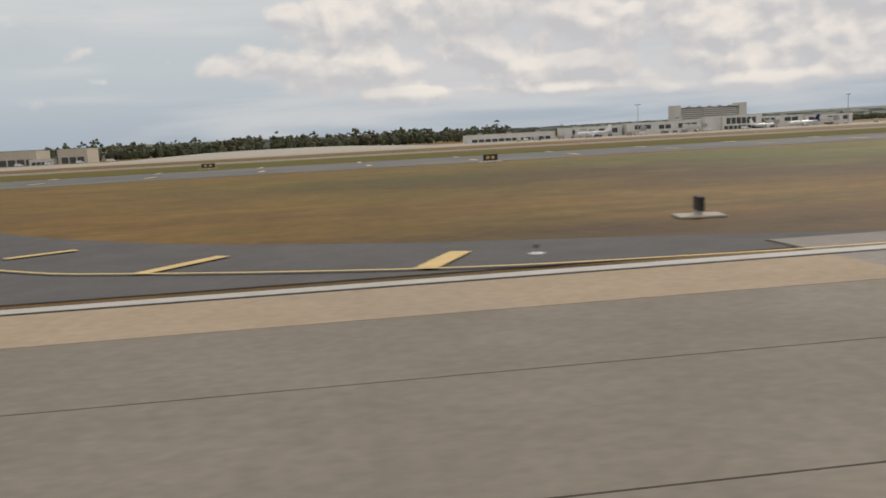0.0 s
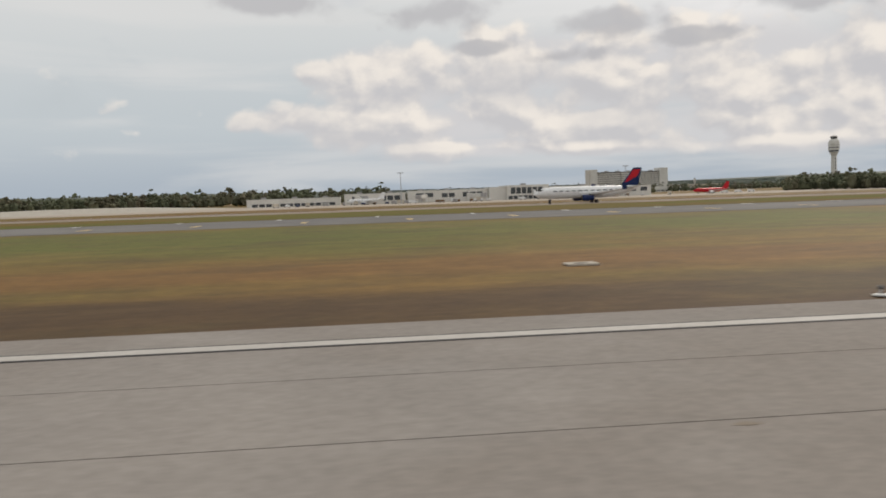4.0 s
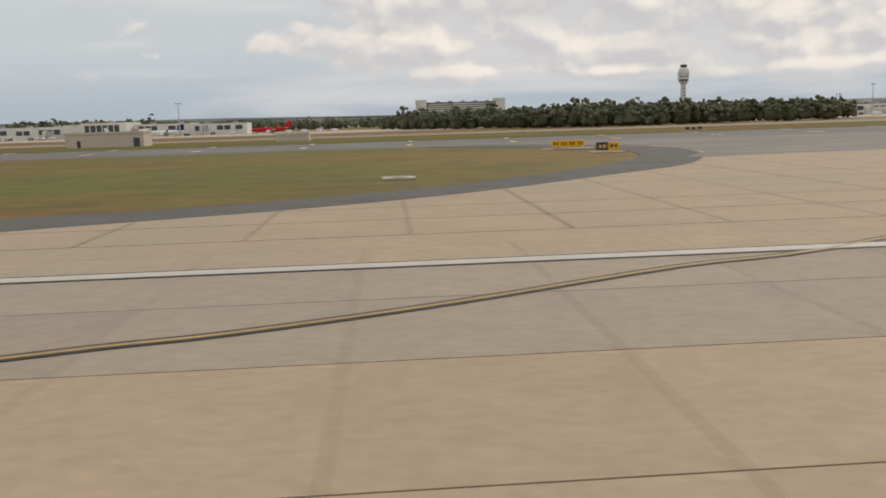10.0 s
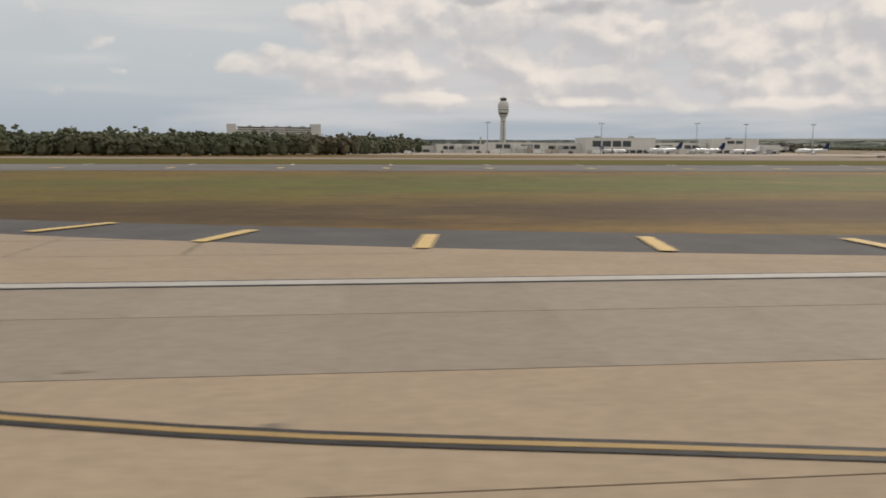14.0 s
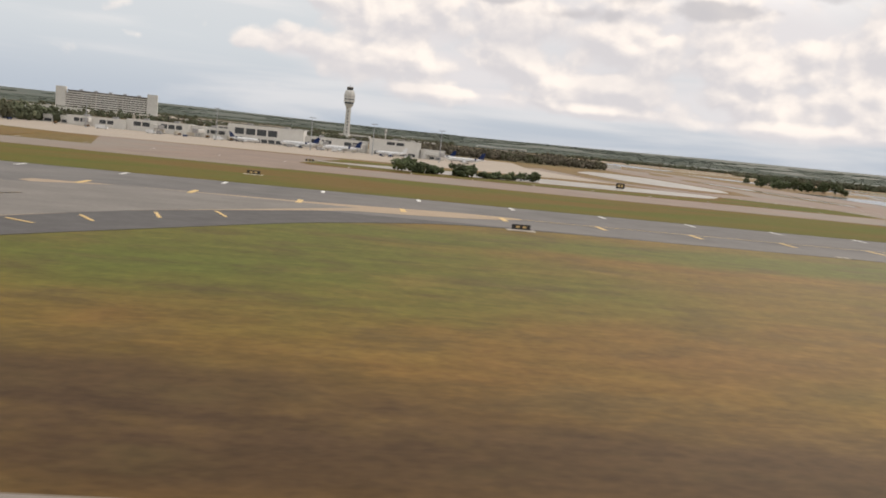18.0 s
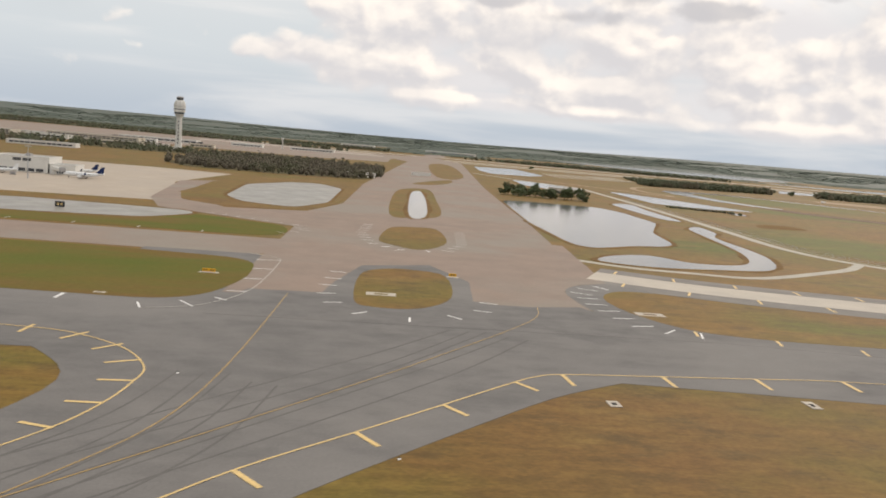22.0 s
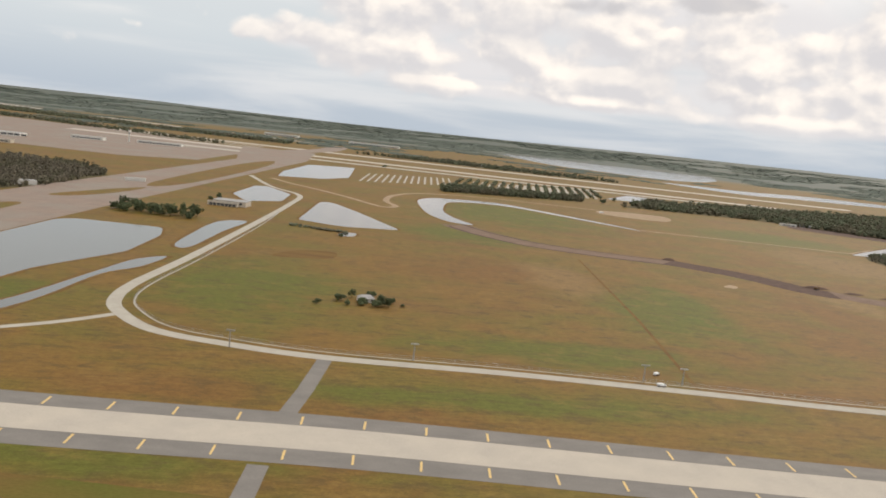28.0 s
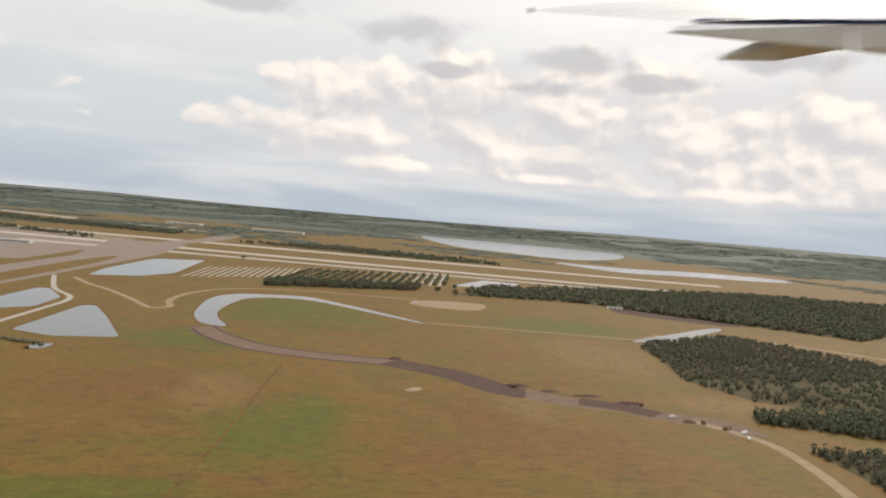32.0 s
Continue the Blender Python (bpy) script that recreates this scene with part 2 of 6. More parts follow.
def grass_material():
    m = bpy.data.materials.new("dry_grass")
    m.use_nodes = True
    nt = m.node_tree
    N, Lk = nt.nodes.new, nt.links.new
    b = nt.nodes["Principled BSDF"]
    b.inputs["Roughness"].default_value, b.inputs["Specular IOR Level"].default_value = 0.65, 0.08
    co = N("ShaderNodeTexCoord").outputs["Object"]

    def noise_(metres, stretch=1.0, detail=6.0, seed=0.0):
        mp = N("ShaderNodeMapping")
        mp.inputs["Scale"].default_value = (1 / (metres * stretch * U), 1 / (metres * U), 1)
        mp.inputs["Location"].default_value = (seed, seed, 0)
        Lk(co, mp.inputs["Vector"])
        n = N("ShaderNodeTexNoise")
        Lk(mp.outputs[0], n.inputs["Vector"])
        n.inputs["Scale"].default_value, n.inputs["Detail"].default_value, n.inputs["Roughness"].default_value = 1.0, detail, 0.62
        return n.outputs[0]

    def ramp(v, a, c, lo=0.0, hi=1.0):
        n = N("ShaderNodeMapRange")
        n.interpolation_type = "SMOOTHSTEP"
        Lk(v, n.inputs[0])
        for k, q in zip((1, 2, 3, 4), (a, c, lo, hi)):
            n.inputs[k].default_value = q
        return n.outputs[0]

    def mix(fac, a, c, blend="MIX"):
        n = N("ShaderNodeMix")
        n.data_type, n.blend_type = "RGBA", blend
        if isinstance(fac, float):
            n.inputs[0].default_value = fac
        else:
            Lk(fac, n.inputs[0])
        for k, v in ((6, a), (7, c)):
            if isinstance(v, tuple):
                n.inputs[k].default_value = (*v, 1)
            else:
                Lk(v, n.inputs[k])
        return n.outputs[2]

    gold, green, brown, straw, rust = (0.183, 0.104, 0.026), (0.100, 0.110, 0.018), (0.066, 0.039, 0.020), (0.21, 0.128, 0.046), (0.172, 0.088, 0.025)
    col = mix(ramp(noise_(60, 1.5), 0.40, 0.64), gold, (0.143, 0.106, 0.022))
    col = mix(ramp(noise_(95, 1.4, 7.0, 5.0), 0.50, 0.68, 0.0, 0.55), col, (0.15, 0.073, 0.026))
    wob = noise_(30, 1.5, 5.0, 9.0)
    for (cx, cy), (rx, ry), kind in GRASS_PATCHES:
        mp = N("ShaderNodeMapping")
        mp.inputs["Scale"].default_value = (1 / (rx * U), 1 / (ry * U), 0)
        mp.inputs["Location"].default_value = (-cx / rx, -cy / ry, 0)
        Lk(co, mp.inputs["Vector"])
        ln = N("ShaderNodeVectorMath")
        ln.operation = "LENGTH"
        Lk(mp.outputs[0], ln.inputs[0])
        ad = N("ShaderNodeMath")
        ad.operation = "MULTIPLY_ADD"
        Lk(wob, ad.inputs[0])
        ad.inputs[1].default_value = 1.6
        Lk(ln.outputs["Value"], ad.inputs[2])
        col = mix(ramp(ad.outputs[0], 2.05, 1.2, 0.0, 0.85), col, (brown, green, straw, rust)[kind])
    col = mix(ramp(noise_(26, 1.3, 8.0, 12.0), 0.52, 0.68, 0.0, 0.45), col, (0.215, 0.135, 0.04))
    col = mix(ramp(noise_(9, 1.8, 7.0, 2.0), 0.48, 0.68, 0.0, 0.6), col, (0.092, 0.062, 0.024))
    col = mix(1.0, col, ramp(noise_(3.2, 1.4, 5.0, 31.0), 0.3, 0.7, 0.86, 1.12), "MULTIPLY")
    col = mix(1.0, col, ramp(noise_(2.6, 7.0, 6.0, 41.0), 0.3, 0.7, 0.88, 1.08), "MULTIPLY")
    col = mix(1.0, col, ramp(noise_(0.8, 1.5, 4.0), 0.25, 0.75, 0.84, 1.16), "MULTIPLY")
    # beyond the airfield the land is wooded, with distant haze painted into its colour
    far = N("ShaderNodeVectorMath")
    far.operation = "DISTANCE"
    Lk(co, far.inputs[0])
    far.inputs[1].default_value = (1200 * U, 0, 0)
    col = mix(ramp(far.outputs["Value"], 5200 * U, 6400 * U), col, mix(ramp(noise_(300), 0.4, 0.6), (0.085, 0.105, 0.09), (0.115, 0.118, 0.09)))
    Lk(col, b.inputs["Base Color"])
    bp = N("ShaderNodeBump")
    bp.inputs["Strength"].default_value, bp.inputs["Distance"].default_value = 0.25, 0.04
    Lk(noise_(0.7), bp.inputs["Height"])
    Lk(bp.outputs[0], b.inputs["Normal"])
    return m


GRASS = grass_material()
GREEN = material("green_grass", (0.094, 0.107, 0.02), (0.14, 0.106, 0.03), 0.95, 24, 0.8, 0.6, bump=0.05, stretch=2.5, third=(0.15, 0.096, 0.032), third_size=50, spec=0.08)
BROWN = material("brown_grass", (0.13, 0.075, 0.03), (0.19, 0.115, 0.04), 0.95, 12, 0.6, 0.6, bump=0.08, stretch=4.0, spec=0.1)
TAN = material("tan_concrete", (0.375, 0.290, 0.203), (0.335, 0.262, 0.188), 0.85, 5, 0.3, 0.5, third=(0.335, 0.268, 0.197), third_size=16, vary=0.05)
GREYC = material("grey_concrete", (0.285, 0.257, 0.23), (0.245, 0.222, 0.2), 0.85, 7, 0.3, 0.6, third=(0.24, 0.212, 0.186), third_size=18, vary=0.05)
# darker, browner concrete for the first runway stretch inside the edge strip
BROWNC = material("dark_brown_concrete", (0.235, 0.203, 0.167), (0.2, 0.174, 0.146), 0.85, 6, 0.3, 0.5, third=(0.205, 0.176, 0.144), third_size=16)
BUFF = material("buff_concrete", (0.315, 0.265, 0.207), (0.28, 0.24, 0.193), 0.85, 6, 0.3, 0.5, third=(0.28, 0.234, 0.183), third_size=16, vary=0.05)
JOINT = material("joint_sealant", (0.19, 0.155, 0.115), None, 0.8, 2, 0.3)
ASPHALT = material("asphalt", (0.166, 0.157, 0.148), (0.13, 0.124, 0.118), 0.85, 10, 0.25, 0.6, stretch=1.5, third=(0.185, 0.174, 0.162), third_size=60)
DARKASPHALT = material("dark_asphalt", (0.116, 0.110, 0.106), (0.094, 0.089, 0.087), 0.85, 7, 0.25, 0.5)
ROSE = material("rose_concrete", (0.265, 0.20, 0.16), (0.22, 0.175, 0.145), 0.85, 25, 0.6, 0.5, third=(0.245, 0.21, 0.175), third_size=90)
PALE = material("pale_concrete", (0.47, 0.42, 0.35), (0.40, 0.36, 0.31), 0.85, 20, 0.5, 0.5)
ROADM = material("pale_road", (0.42, 0.39, 0.33), (0.35, 0.32, 0.27), 0.85, 10, 0.5, 0.5)
SAND = material("bare_soil", (0.36, 0.27, 0.18), (0.27, 0.19, 0.12), 0.95, 14, 0.6, 0.6)
MUD = material("dug_earth", (0.078, 0.048, 0.038), (0.125, 0.08, 0.06), 0.9, 8, 0.5, 0.6)
WHITE = material("white_paint", (0.74, 0.73, 0.70), (0.62, 0.61, 0.58), 0.6, 2, 0.2, 0.5)
YELLOW = material("yellow_paint", (0.68, 0.48, 0.20), (0.56, 0.41, 0.19), 0.6, 1.5, 0.2, 0.5)
WORN = material("worn_white_paint", (0.47, 0.44, 0.40), (0.40, 0.37, 0.33), 0.6, 2, 0.2, 0.5)
OLDYELLOW = material("worn_yellow_paint", (0.40, 0.27, 0.11), (0.32, 0.22, 0.10), 0.6, 1.5, 0.2, 0.5)
RED = material("red_paint", (0.52, 0.06, 0.06), (0.42, 0.07, 0.07), 0.6, 1.5, 0.2, 0.5)
BLACK = material("black_paint", (0.045, 0.043, 0.042), None, 0.6, 1, 0.2)
SIGN = material("sign_yellow", (0.75, 0.40, 0.02), (0.68, 0.36, 0.03), 0.5, 1, 0.2)
RENDERW = material("white_render", (0.70, 0.68, 0.63), (0.58, 0.56, 0.52), 0.7, 6, 0.3, 0.4)
CREAM = material("cream_concrete", (0.56, 0.50, 0.41), (0.48, 0.43, 0.36), 0.75, 6, 0.3, 0.4)
ROOF = material("grey_roof", (0.38, 0.37, 0.36), (0.30, 0.29, 0.28), 0.8, 8, 0.4, 0.5)
SHOULDER = material("weathered_shoulder", (0.215, 0.198, 0.178), (0.175, 0.162, 0.147), 0.85, 12, 0.4, 0.6, stretch=2.0)
SOIL = material("levelled_soil", (0.21, 0.145, 0.105), (0.15, 0.10, 0.075), 0.9, 10, 0.6, 0.6, stretch=2.0)
# dark colour painted in for the shade inside the hotel balconies
SHADE = material("painted_balcony_shade", (0.12, 0.105, 0.09), None, 0.8, 4, 0.5)
TYRE = material("tyre_rubber_marks", (0.11, 0.104, 0.098), (0.135, 0.127, 0.118), 0.85, 6, 0.4, 0.6, stretch=3.0)
STAIN = material("rubber_stain", (0.20, 0.165, 0.13), (0.25, 0.205, 0.155), 0.85, 0.6, 0.2, 0.6)
GLASS = material("dark_glazing", (0.06, 0.066, 0.072), (0.085, 0.09, 0.095), 0.12, 3, 1.0, 0.3, spec=0.6)
PLANE = material("white_aircraft_paint", (0.78, 0.78, 0.77), (0.72, 0.72, 0.72), 0.3, 3, 0.5, 0.3, spec=0.5)
WINGM = material("grey_wing_paint", (0.72, 0.72, 0.71), (0.66, 0.66, 0.65), 0.35, 2, 0.3, 0.4, spec=0.4)
WINGD = material("grey_wing_underside", (0.78, 0.78, 0.77), (0.72, 0.72, 0.72), 0.45, 1.5, 0.3, 0.4)
WINGT = material("grey_wing_top", (0.78, 0.78, 0.77), (0.72, 0.72, 0.72), 0.4, 2, 0.3, 0.4, spec=0.3)
APRON = material("beige_apron", (0.40, 0.34, 0.275), (0.345, 0.295, 0.24), 0.85, 25, 0.6, 0.5, third=(0.37, 0.32, 0.265), third_size=70)
NAVY = material("navy_aircraft_paint", (0.015, 0.03, 0.10), None, 0.3, 2, 0.5)
REDP = material("red_aircraft_paint", (0.55, 0.02, 0.03), None, 0.3, 2, 0.5)
METAL = material("galvanised_steel", (0.45, 0.46, 0.47), None, 0.4, 1, 0.2, metal=0.6)
BARK = material("bark", (0.10, 0.075, 0.05), None, 0.9, 0.6, 0.1)
LEAF = material("dark_leaves", (0.068, 0.088, 0.042), (0.10, 0.112, 0.055), 0.8, 5, 0.8, 0.6, vary=0.2, spec=0.15, leafy=0.4)
WOOD = material("woodland_leaves", (0.104, 0.119, 0.072), (0.12, 0.124, 0.078), 0.85, 20, 1.2, 0.6, third=(0.13, 0.114, 0.076), third_size=90, spec=0.1, leafy=0.45)
WINTER = material("winter_woodland", (0.135, 0.118, 0.088), (0.165, 0.142, 0.105), 0.9, 20, 1.2, 0.6, third=(0.095, 0.096, 0.058), third_size=80, spec=0.05, leafy=0.45)
# woodland colour shifted to blue-grey, painting in the haze of distance
FARWOOD = material("hazed_far_woodland", (0.085, 0.105, 0.09), (0.11, 0.12, 0.095), 0.9, 120, 10, 0.6, spec=0.03, leafy=0.12)
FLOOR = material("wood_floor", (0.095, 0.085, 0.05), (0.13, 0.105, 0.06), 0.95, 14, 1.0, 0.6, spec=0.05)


def water():
    m = bpy.data.materials.new("water")
    m.use_nodes = True
    nt = m.node_tree
    b = nt.nodes["Principled BSDF"]
    b.inputs["Base Color"].default_value = (0.10, 0.105, 0.10, 1)
    b.inputs["Roughness"].default_value, b.inputs["IOR"].default_value = 0.1, 1.33
    b.inputs["Specular IOR Level"].default_value = 0.5
    n = nt.nodes.new("ShaderNodeTexNoise")
    n.inputs["Scale"].default_value, n.inputs["Detail"].default_value = 0.8, 4
    co = nt.nodes.new("ShaderNodeTexCoord")
    nt.links.new(co.outputs["Object"], n.inputs["Vector"])
    bp = nt.nodes.new("ShaderNodeBump")
    bp.inputs["Strength"].default_value, bp.inputs["Distance"].default_value = 0.25, 0.08
    nt.links.new(n.outputs[0], bp.inputs["Height"])
    nt.links.new(bp.outputs[0], b.inputs["Normal"])
    return m


WATER = water()
SHALLOW = material("shallow_muddy_water", (0.25, 0.23, 0.195), (0.205, 0.19, 0.165), 0.4, 30, 2.0, 0.6, spec=0.3)


# ---- building helpers (full metres in, scaled once here) ----
def to_mesh(name, bm, mat):
    me = bpy.data.meshes.new(name)
    bmesh.ops.scale(bm, vec=(U, U, U), verts=bm.verts)
    bm.normal_update()
    bm.to_mesh(me)
    bm.free()
    me.materials.append(mat)
    return me


def part(name, bm, mat, parent=None, label="", at=(0, 0, 0)):
    ob = new(name, to_mesh(name, bm, mat))
    ob.location = [c * U for c in at]
    if parent:
        ob.parent = parent
    return tagged(ob, label) if label else ob


def thing(name, x, y, z=0.0, turn=0.0, label="", category="", group="", kind=""):
    ob = new(name)
    ob.empty_display_size = 0.5
    ob.location, ob.rotation_euler = (x * U, y * U, z * U), (0, 0, radians(turn))
    return tagged(ob, label, category, group, kind)


def box(bm, x0, y0, z0, x1, y1, z1, bevel=0.0):
    vs = [bm.verts.new(c) for c in ((x0, y0, z0), (x1, y0, z0), (x1, y1, z0), (x0, y1, z0), (x0, y0, z1), (x1, y0, z1), (x1, y1, z1), (x0, y1, z1))]
    fs = [bm.faces.new([vs[i] for i in q]) for q in ((3, 2, 1, 0), (4, 5, 6, 7), (0, 1, 5, 4), (1, 2, 6, 5), (2, 3, 7, 6), (3, 0, 4, 7))]
    if bevel:
        es = list({e for f in fs for e in f.edges})
        bmesh.ops.bevel(bm, geom=es, offset=bevel, segments=1, affect="EDGES")
    return bm


def boxes(*args, bevel=0.0):
    bm = bmesh.new()
    for a in args:
        box(bm, *a, bevel=bevel)
    return bm


def ring_loft(bm, rings, cap=True):
    """Rings: lists of points of one length, joined in order."""
    rows = [[bm.verts.new(p) for p in r] for r in rings]
    n = len(rows[0])
    for a, b in zip(rows, rows[1:]):
        for i in range(n):
            bm.faces.new((a[i], a[(i + 1) % n], b[(i + 1) % n], b[i]))
    if cap:
        bm.faces.new(rows[0][::-1])
        bm.faces.new(rows[-1])
    return bm


def turned(profile, n=16, phase=0.0, axis="z"):
    """A turned solid: profile rows of (radius, height)."""
    bm = bmesh.new()
    rings = []
    for r, h in profile:
        ring = []
        for i in range(n):
            a = 2 * math.pi * i / n + phase
            c, s = r * math.cos(a), r * math.sin(a)
            ring.append((c, s, h) if axis == "z" else (h, c, s))
        rings.append(ring)
    return ring_loft(bm, rings)


def smooth(points, steps=6, closed=True):
    """Points joined by a soft curve."""
    n, out = len(points), []
    span = n if closed else n - 1
    for i in range(span):
        p = [points[(i + k) % n] if closed else points[min(max(i + k, 0), n - 1)] for k in (-1, 0, 1, 2)]
        for s in range(steps):
            t = s / steps
            out.append(tuple(0.5 * (2 * p[1][c] + (p[2][c] - p[0][c]) * t + (2 * p[0][c] - 5 * p[1][c] + 4 * p[2][c] - p[3][c]) * t * t
                                    + (3 * p[1][c] - p[0][c] - 3 * p[2][c] + p[3][c]) * t ** 3) for c in (0, 1)))
    if not closed:
        out.append(tuple(points[-1][:2]))
    return out


def rounded(points, times=2):
    """An outline with its corners cut softly."""
    for _ in range(times):
        out = []
        for p, q in zip(points, points[1:] + points[:1]):
            d = math.hypot(q[0] - p[0], q[1] - p[1]) or 1
            k = min(0.25, 6 / d)
            out += [(p[0] + (q[0] - p[0]) * k, p[1] + (q[1] - p[1]) * k), (q[0] - (q[0] - p[0]) * k, q[1] - (q[1] - p[1]) * k)]
        points = out
    return points


def slab(bm, outline, z0, z1):
    """A flat slab over an outline, with sides."""
    a = sum(p[0] * q[1] - q[0] * p[1] for p, q in zip(outline, outline[1:] + outline[:1]))
    pts = outline if a > 0 else outline[::-1]
    top = [bm.verts.new((x, y, z1)) for x, y in pts]
    low = [bm.verts.new((x, y, z0)) for x, y in pts]
    bm.faces.new(top)
    for i in range(len(pts)):
        j = (i + 1) % len(pts)
        bm.faces.new((low[i], low[j], top[j], top[i]))
    return bm


def strip(bm, points, width, z0, z1, taper=None):
    """A band of that width along an open line."""
    n = len(points)
    left, right = [], []
    for i, p in enumerate(points):
        a, b = points[max(i - 1, 0)], points[min(i + 1, n - 1)]
        dx, dy = b[0] - a[0], b[1] - a[1]
        d = math.hypot(dx, dy) or 1
        w = (taper[0] + (taper[1] - taper[0]) * i / (n - 1) if taper else width) / 2
        left.append((p[0] - dy / d * w, p[1] + dx / d * w))
        right.append((p[0] + dy / d * w, p[1] - dx / d * w))
    up = [(bm.verts.new((*a, z1)), bm.verts.new((*b, z1))) for a, b in zip(left, right)]
    low = [(bm.verts.new((*a, z0)), bm.verts.new((*b, z0))) for a, b in zip(left, right)]
    for i in range(n - 1):
        (la, ra), (lb, rb), (lc, rc), (ld, rd) = up[i], up[i + 1], low[i], low[i + 1]
        bm.faces.new((ra, rb, lb, la))
        bm.faces.new((la, lb, ld, lc))
        bm.faces.new((rb, ra, rc, rd))
    bm.faces.new((up[0][1], up[0][0], low[0][0], low[0][1]))
    bm.faces.new((up[-1][0], up[-1][1], low[-1][1], low[-1][0]))
    return bm


def flat(name, outline, level, mat, label="", category="", kind="structure", soft=0):
    """A paved or wet area on the ground, its top `level` metres up."""
    pts = smooth(outline, soft) if soft else list(outline)
    bm = slab(bmesh.new(), pts, -0.3, level)
    return tagged(part(name, bm, mat), label, category, "", kind)


def band(name, line, width, level, mat, label="", category="", soft=6, kind="structure"):
    pts = smooth(line, soft, closed=False) if soft else list(line)
    return tagged(part(name, strip(bmesh.new(), pts, width, -0.2, level), mat), label, category, "", kind)


def inside(x, y, poly):
    c = False
    for (x0, y0), (x1, y1) in zip(poly, poly[1:] + poly[:1]):
        if (y0 > y) != (y1 > y) and x < (x1 - x0) * (y - y0) / (y1 - y0) + x0:
            c = not c
    return c


def rise(x, y):
    """The land lifts gently towards the far rim (full metres)."""
    r = math.hypot(x - 1200, y)
    return 0.0 if r < 6600 else 72 * ((r - 6600) / 3000) ** 2

# ---- ground, one sheet to the horizon ----
def make_ground():
    bm = bmesh.new()
    rads = [0, 300, 700, 1200, 1800, 2600, 3600, 4800, 6000, 6600, 7000, 7500, 8000, 8600, 9200, 9900, 10600]
    n = 96
    rows = [[bm.verts.new((1200, 0, 0))]]
    for r in rads[1:]:
        row = []
        for i in range(n):
            a = 2 * math.pi * i / n
            x, y = 1200 + r * math.cos(a), r * math.sin(a)
            row.append(bm.verts.new((x, y, rise(x, y))))
        rows.append(row)
    for i in range(n):
        bm.faces.new((rows[0][0], rows[1][i], rows[1][(i + 1) % n]))
    for a, b in zip(rows[1:], rows[2:]):
        for i in range(n):
            bm.faces.new((a[i], b[i], b[(i + 1) % n], a[(i + 1) % n]))
    return tagged(part("ground", bm, GRASS), "dry golden and brown mown airfield grass", "grass", "", "structure")


make_ground()

# ---- paved areas ----
flat("taxiway_parallel", [(-700, 164), (1500, 164), (1640, 150), (2050, 118), (2050, 190), (1640, 212), (1560, 226), (1450, 226), (1380, 223.5), (-700, 224)], 0.05, ASPHALT,
     "grey asphalt parallel taxiway beside the grass", "taxiway")
flat("taxiway_outer", [(-900, 312), (1440, 316), (1470, 370), (-900, 374)], 0.05, ROSE, "pale worn taxiway in front of the apron", "taxiway")
flat("apron", [(-700, 500), (960, 500), (1000, 480), (1357, 522), (1320, 700), (1340, 880), (1250, 900), (900, 900), (600, 700), (-700, 900)], 0.05, APRON, "pale beige concrete apron in front of the terminal", "apron")
flat("link_apron", [(1070, 222), (1062, 330), (1020, 480), (1160, 480), (1140, 330), (1133, 222)], 0.06, ROSE, "worn concrete link between taxiways", "taxiway")
flat("crossing_field", [(1440, 236), (1446, 428), (1360, 480), (1340, 540), (1320, 720), (1350, 760), (1345, 600), (1395, 505), (1446, 520), (1468, 601), (1484, 896), (1534, 1416), (1600, 2100), (1560, 2400), (1500, 2900), (1760, 2900),
                        (1770, 2300), (1690, 1500), (1640, 1000), (1622, 786), (1606, 576), (1592, 433), (1578, 357), (1552, 243)], 0.07, ROSE, "wide rose-brown concrete taxiway field with islands", "taxiway")
flat("exit_shoulder_north", rounded([(474, 30), (474, 41), (520, 42), (553, 50), (566, 53), (582, 63), (598, 80), (610, 99), (614, 125), (600, 146), (580, 166), (800, 166), (787, 147), (785, 121),
                             (798, 84), (811, 72), (826, 61), (839, 55), (862, 48), (881, 43.5), (900, 41), (900, 30)]), 0.06, DARKASPHALT, "dark asphalt shoulder round the runway exits", "shoulder")
flat("exit_pavement_north", rounded([(530, 30), (556, 43), (567, 47), (581, 54), (598, 70), (609, 80), (620, 105), (622, 130), (612, 150), (595, 168), (780, 168), (776, 137), (783, 110), (793, 82),
                             (803, 71), (826, 55), (844, 45), (862, 39), (878, 35), (900, 31.5), (905, 29)]), 0.08, TAN, "tan concrete runway exit pavement", "taxiway")
ISLAND_RIM = smooth([(668, 29.5), (664, 40), (660, 60), (666, 82), (690, 101), (712, 96), (722, 76), (724, 58), (722, 42), (716, 29.5)], 5)
flat("island_shoulder", ISLAND_RIM, 0.10, DARKASPHALT, "dark asphalt rim of a grass island", "shoulder")
flat("grass_island", smooth([(667, 42), (668, 58), (678, 77), (694, 90), (708, 87), (713, 63), (712, 42), (694, 38), (678, 38)], 5), 0.13, GRASS, "dry golden grass island between two exits", "grass")
flat("exit_shoulder_middle", rounded([(880, 30), (880, 40), (960, 43), (1000, 50), (1027, 66), (1042, 79), (1053, 100), (1062, 132), (1056, 147), (1030, 158), (1000, 166), (1240, 166), (1191, 163), (1162, 143),
                              (1126, 100), (1106, 70), (1096, 55), (1093, 46), (1094, 42), (1096, 36), (1100, 30)]), 0.062, DARKASPHALT, "dark asphalt shoulder round a runway exit", "shoulder")
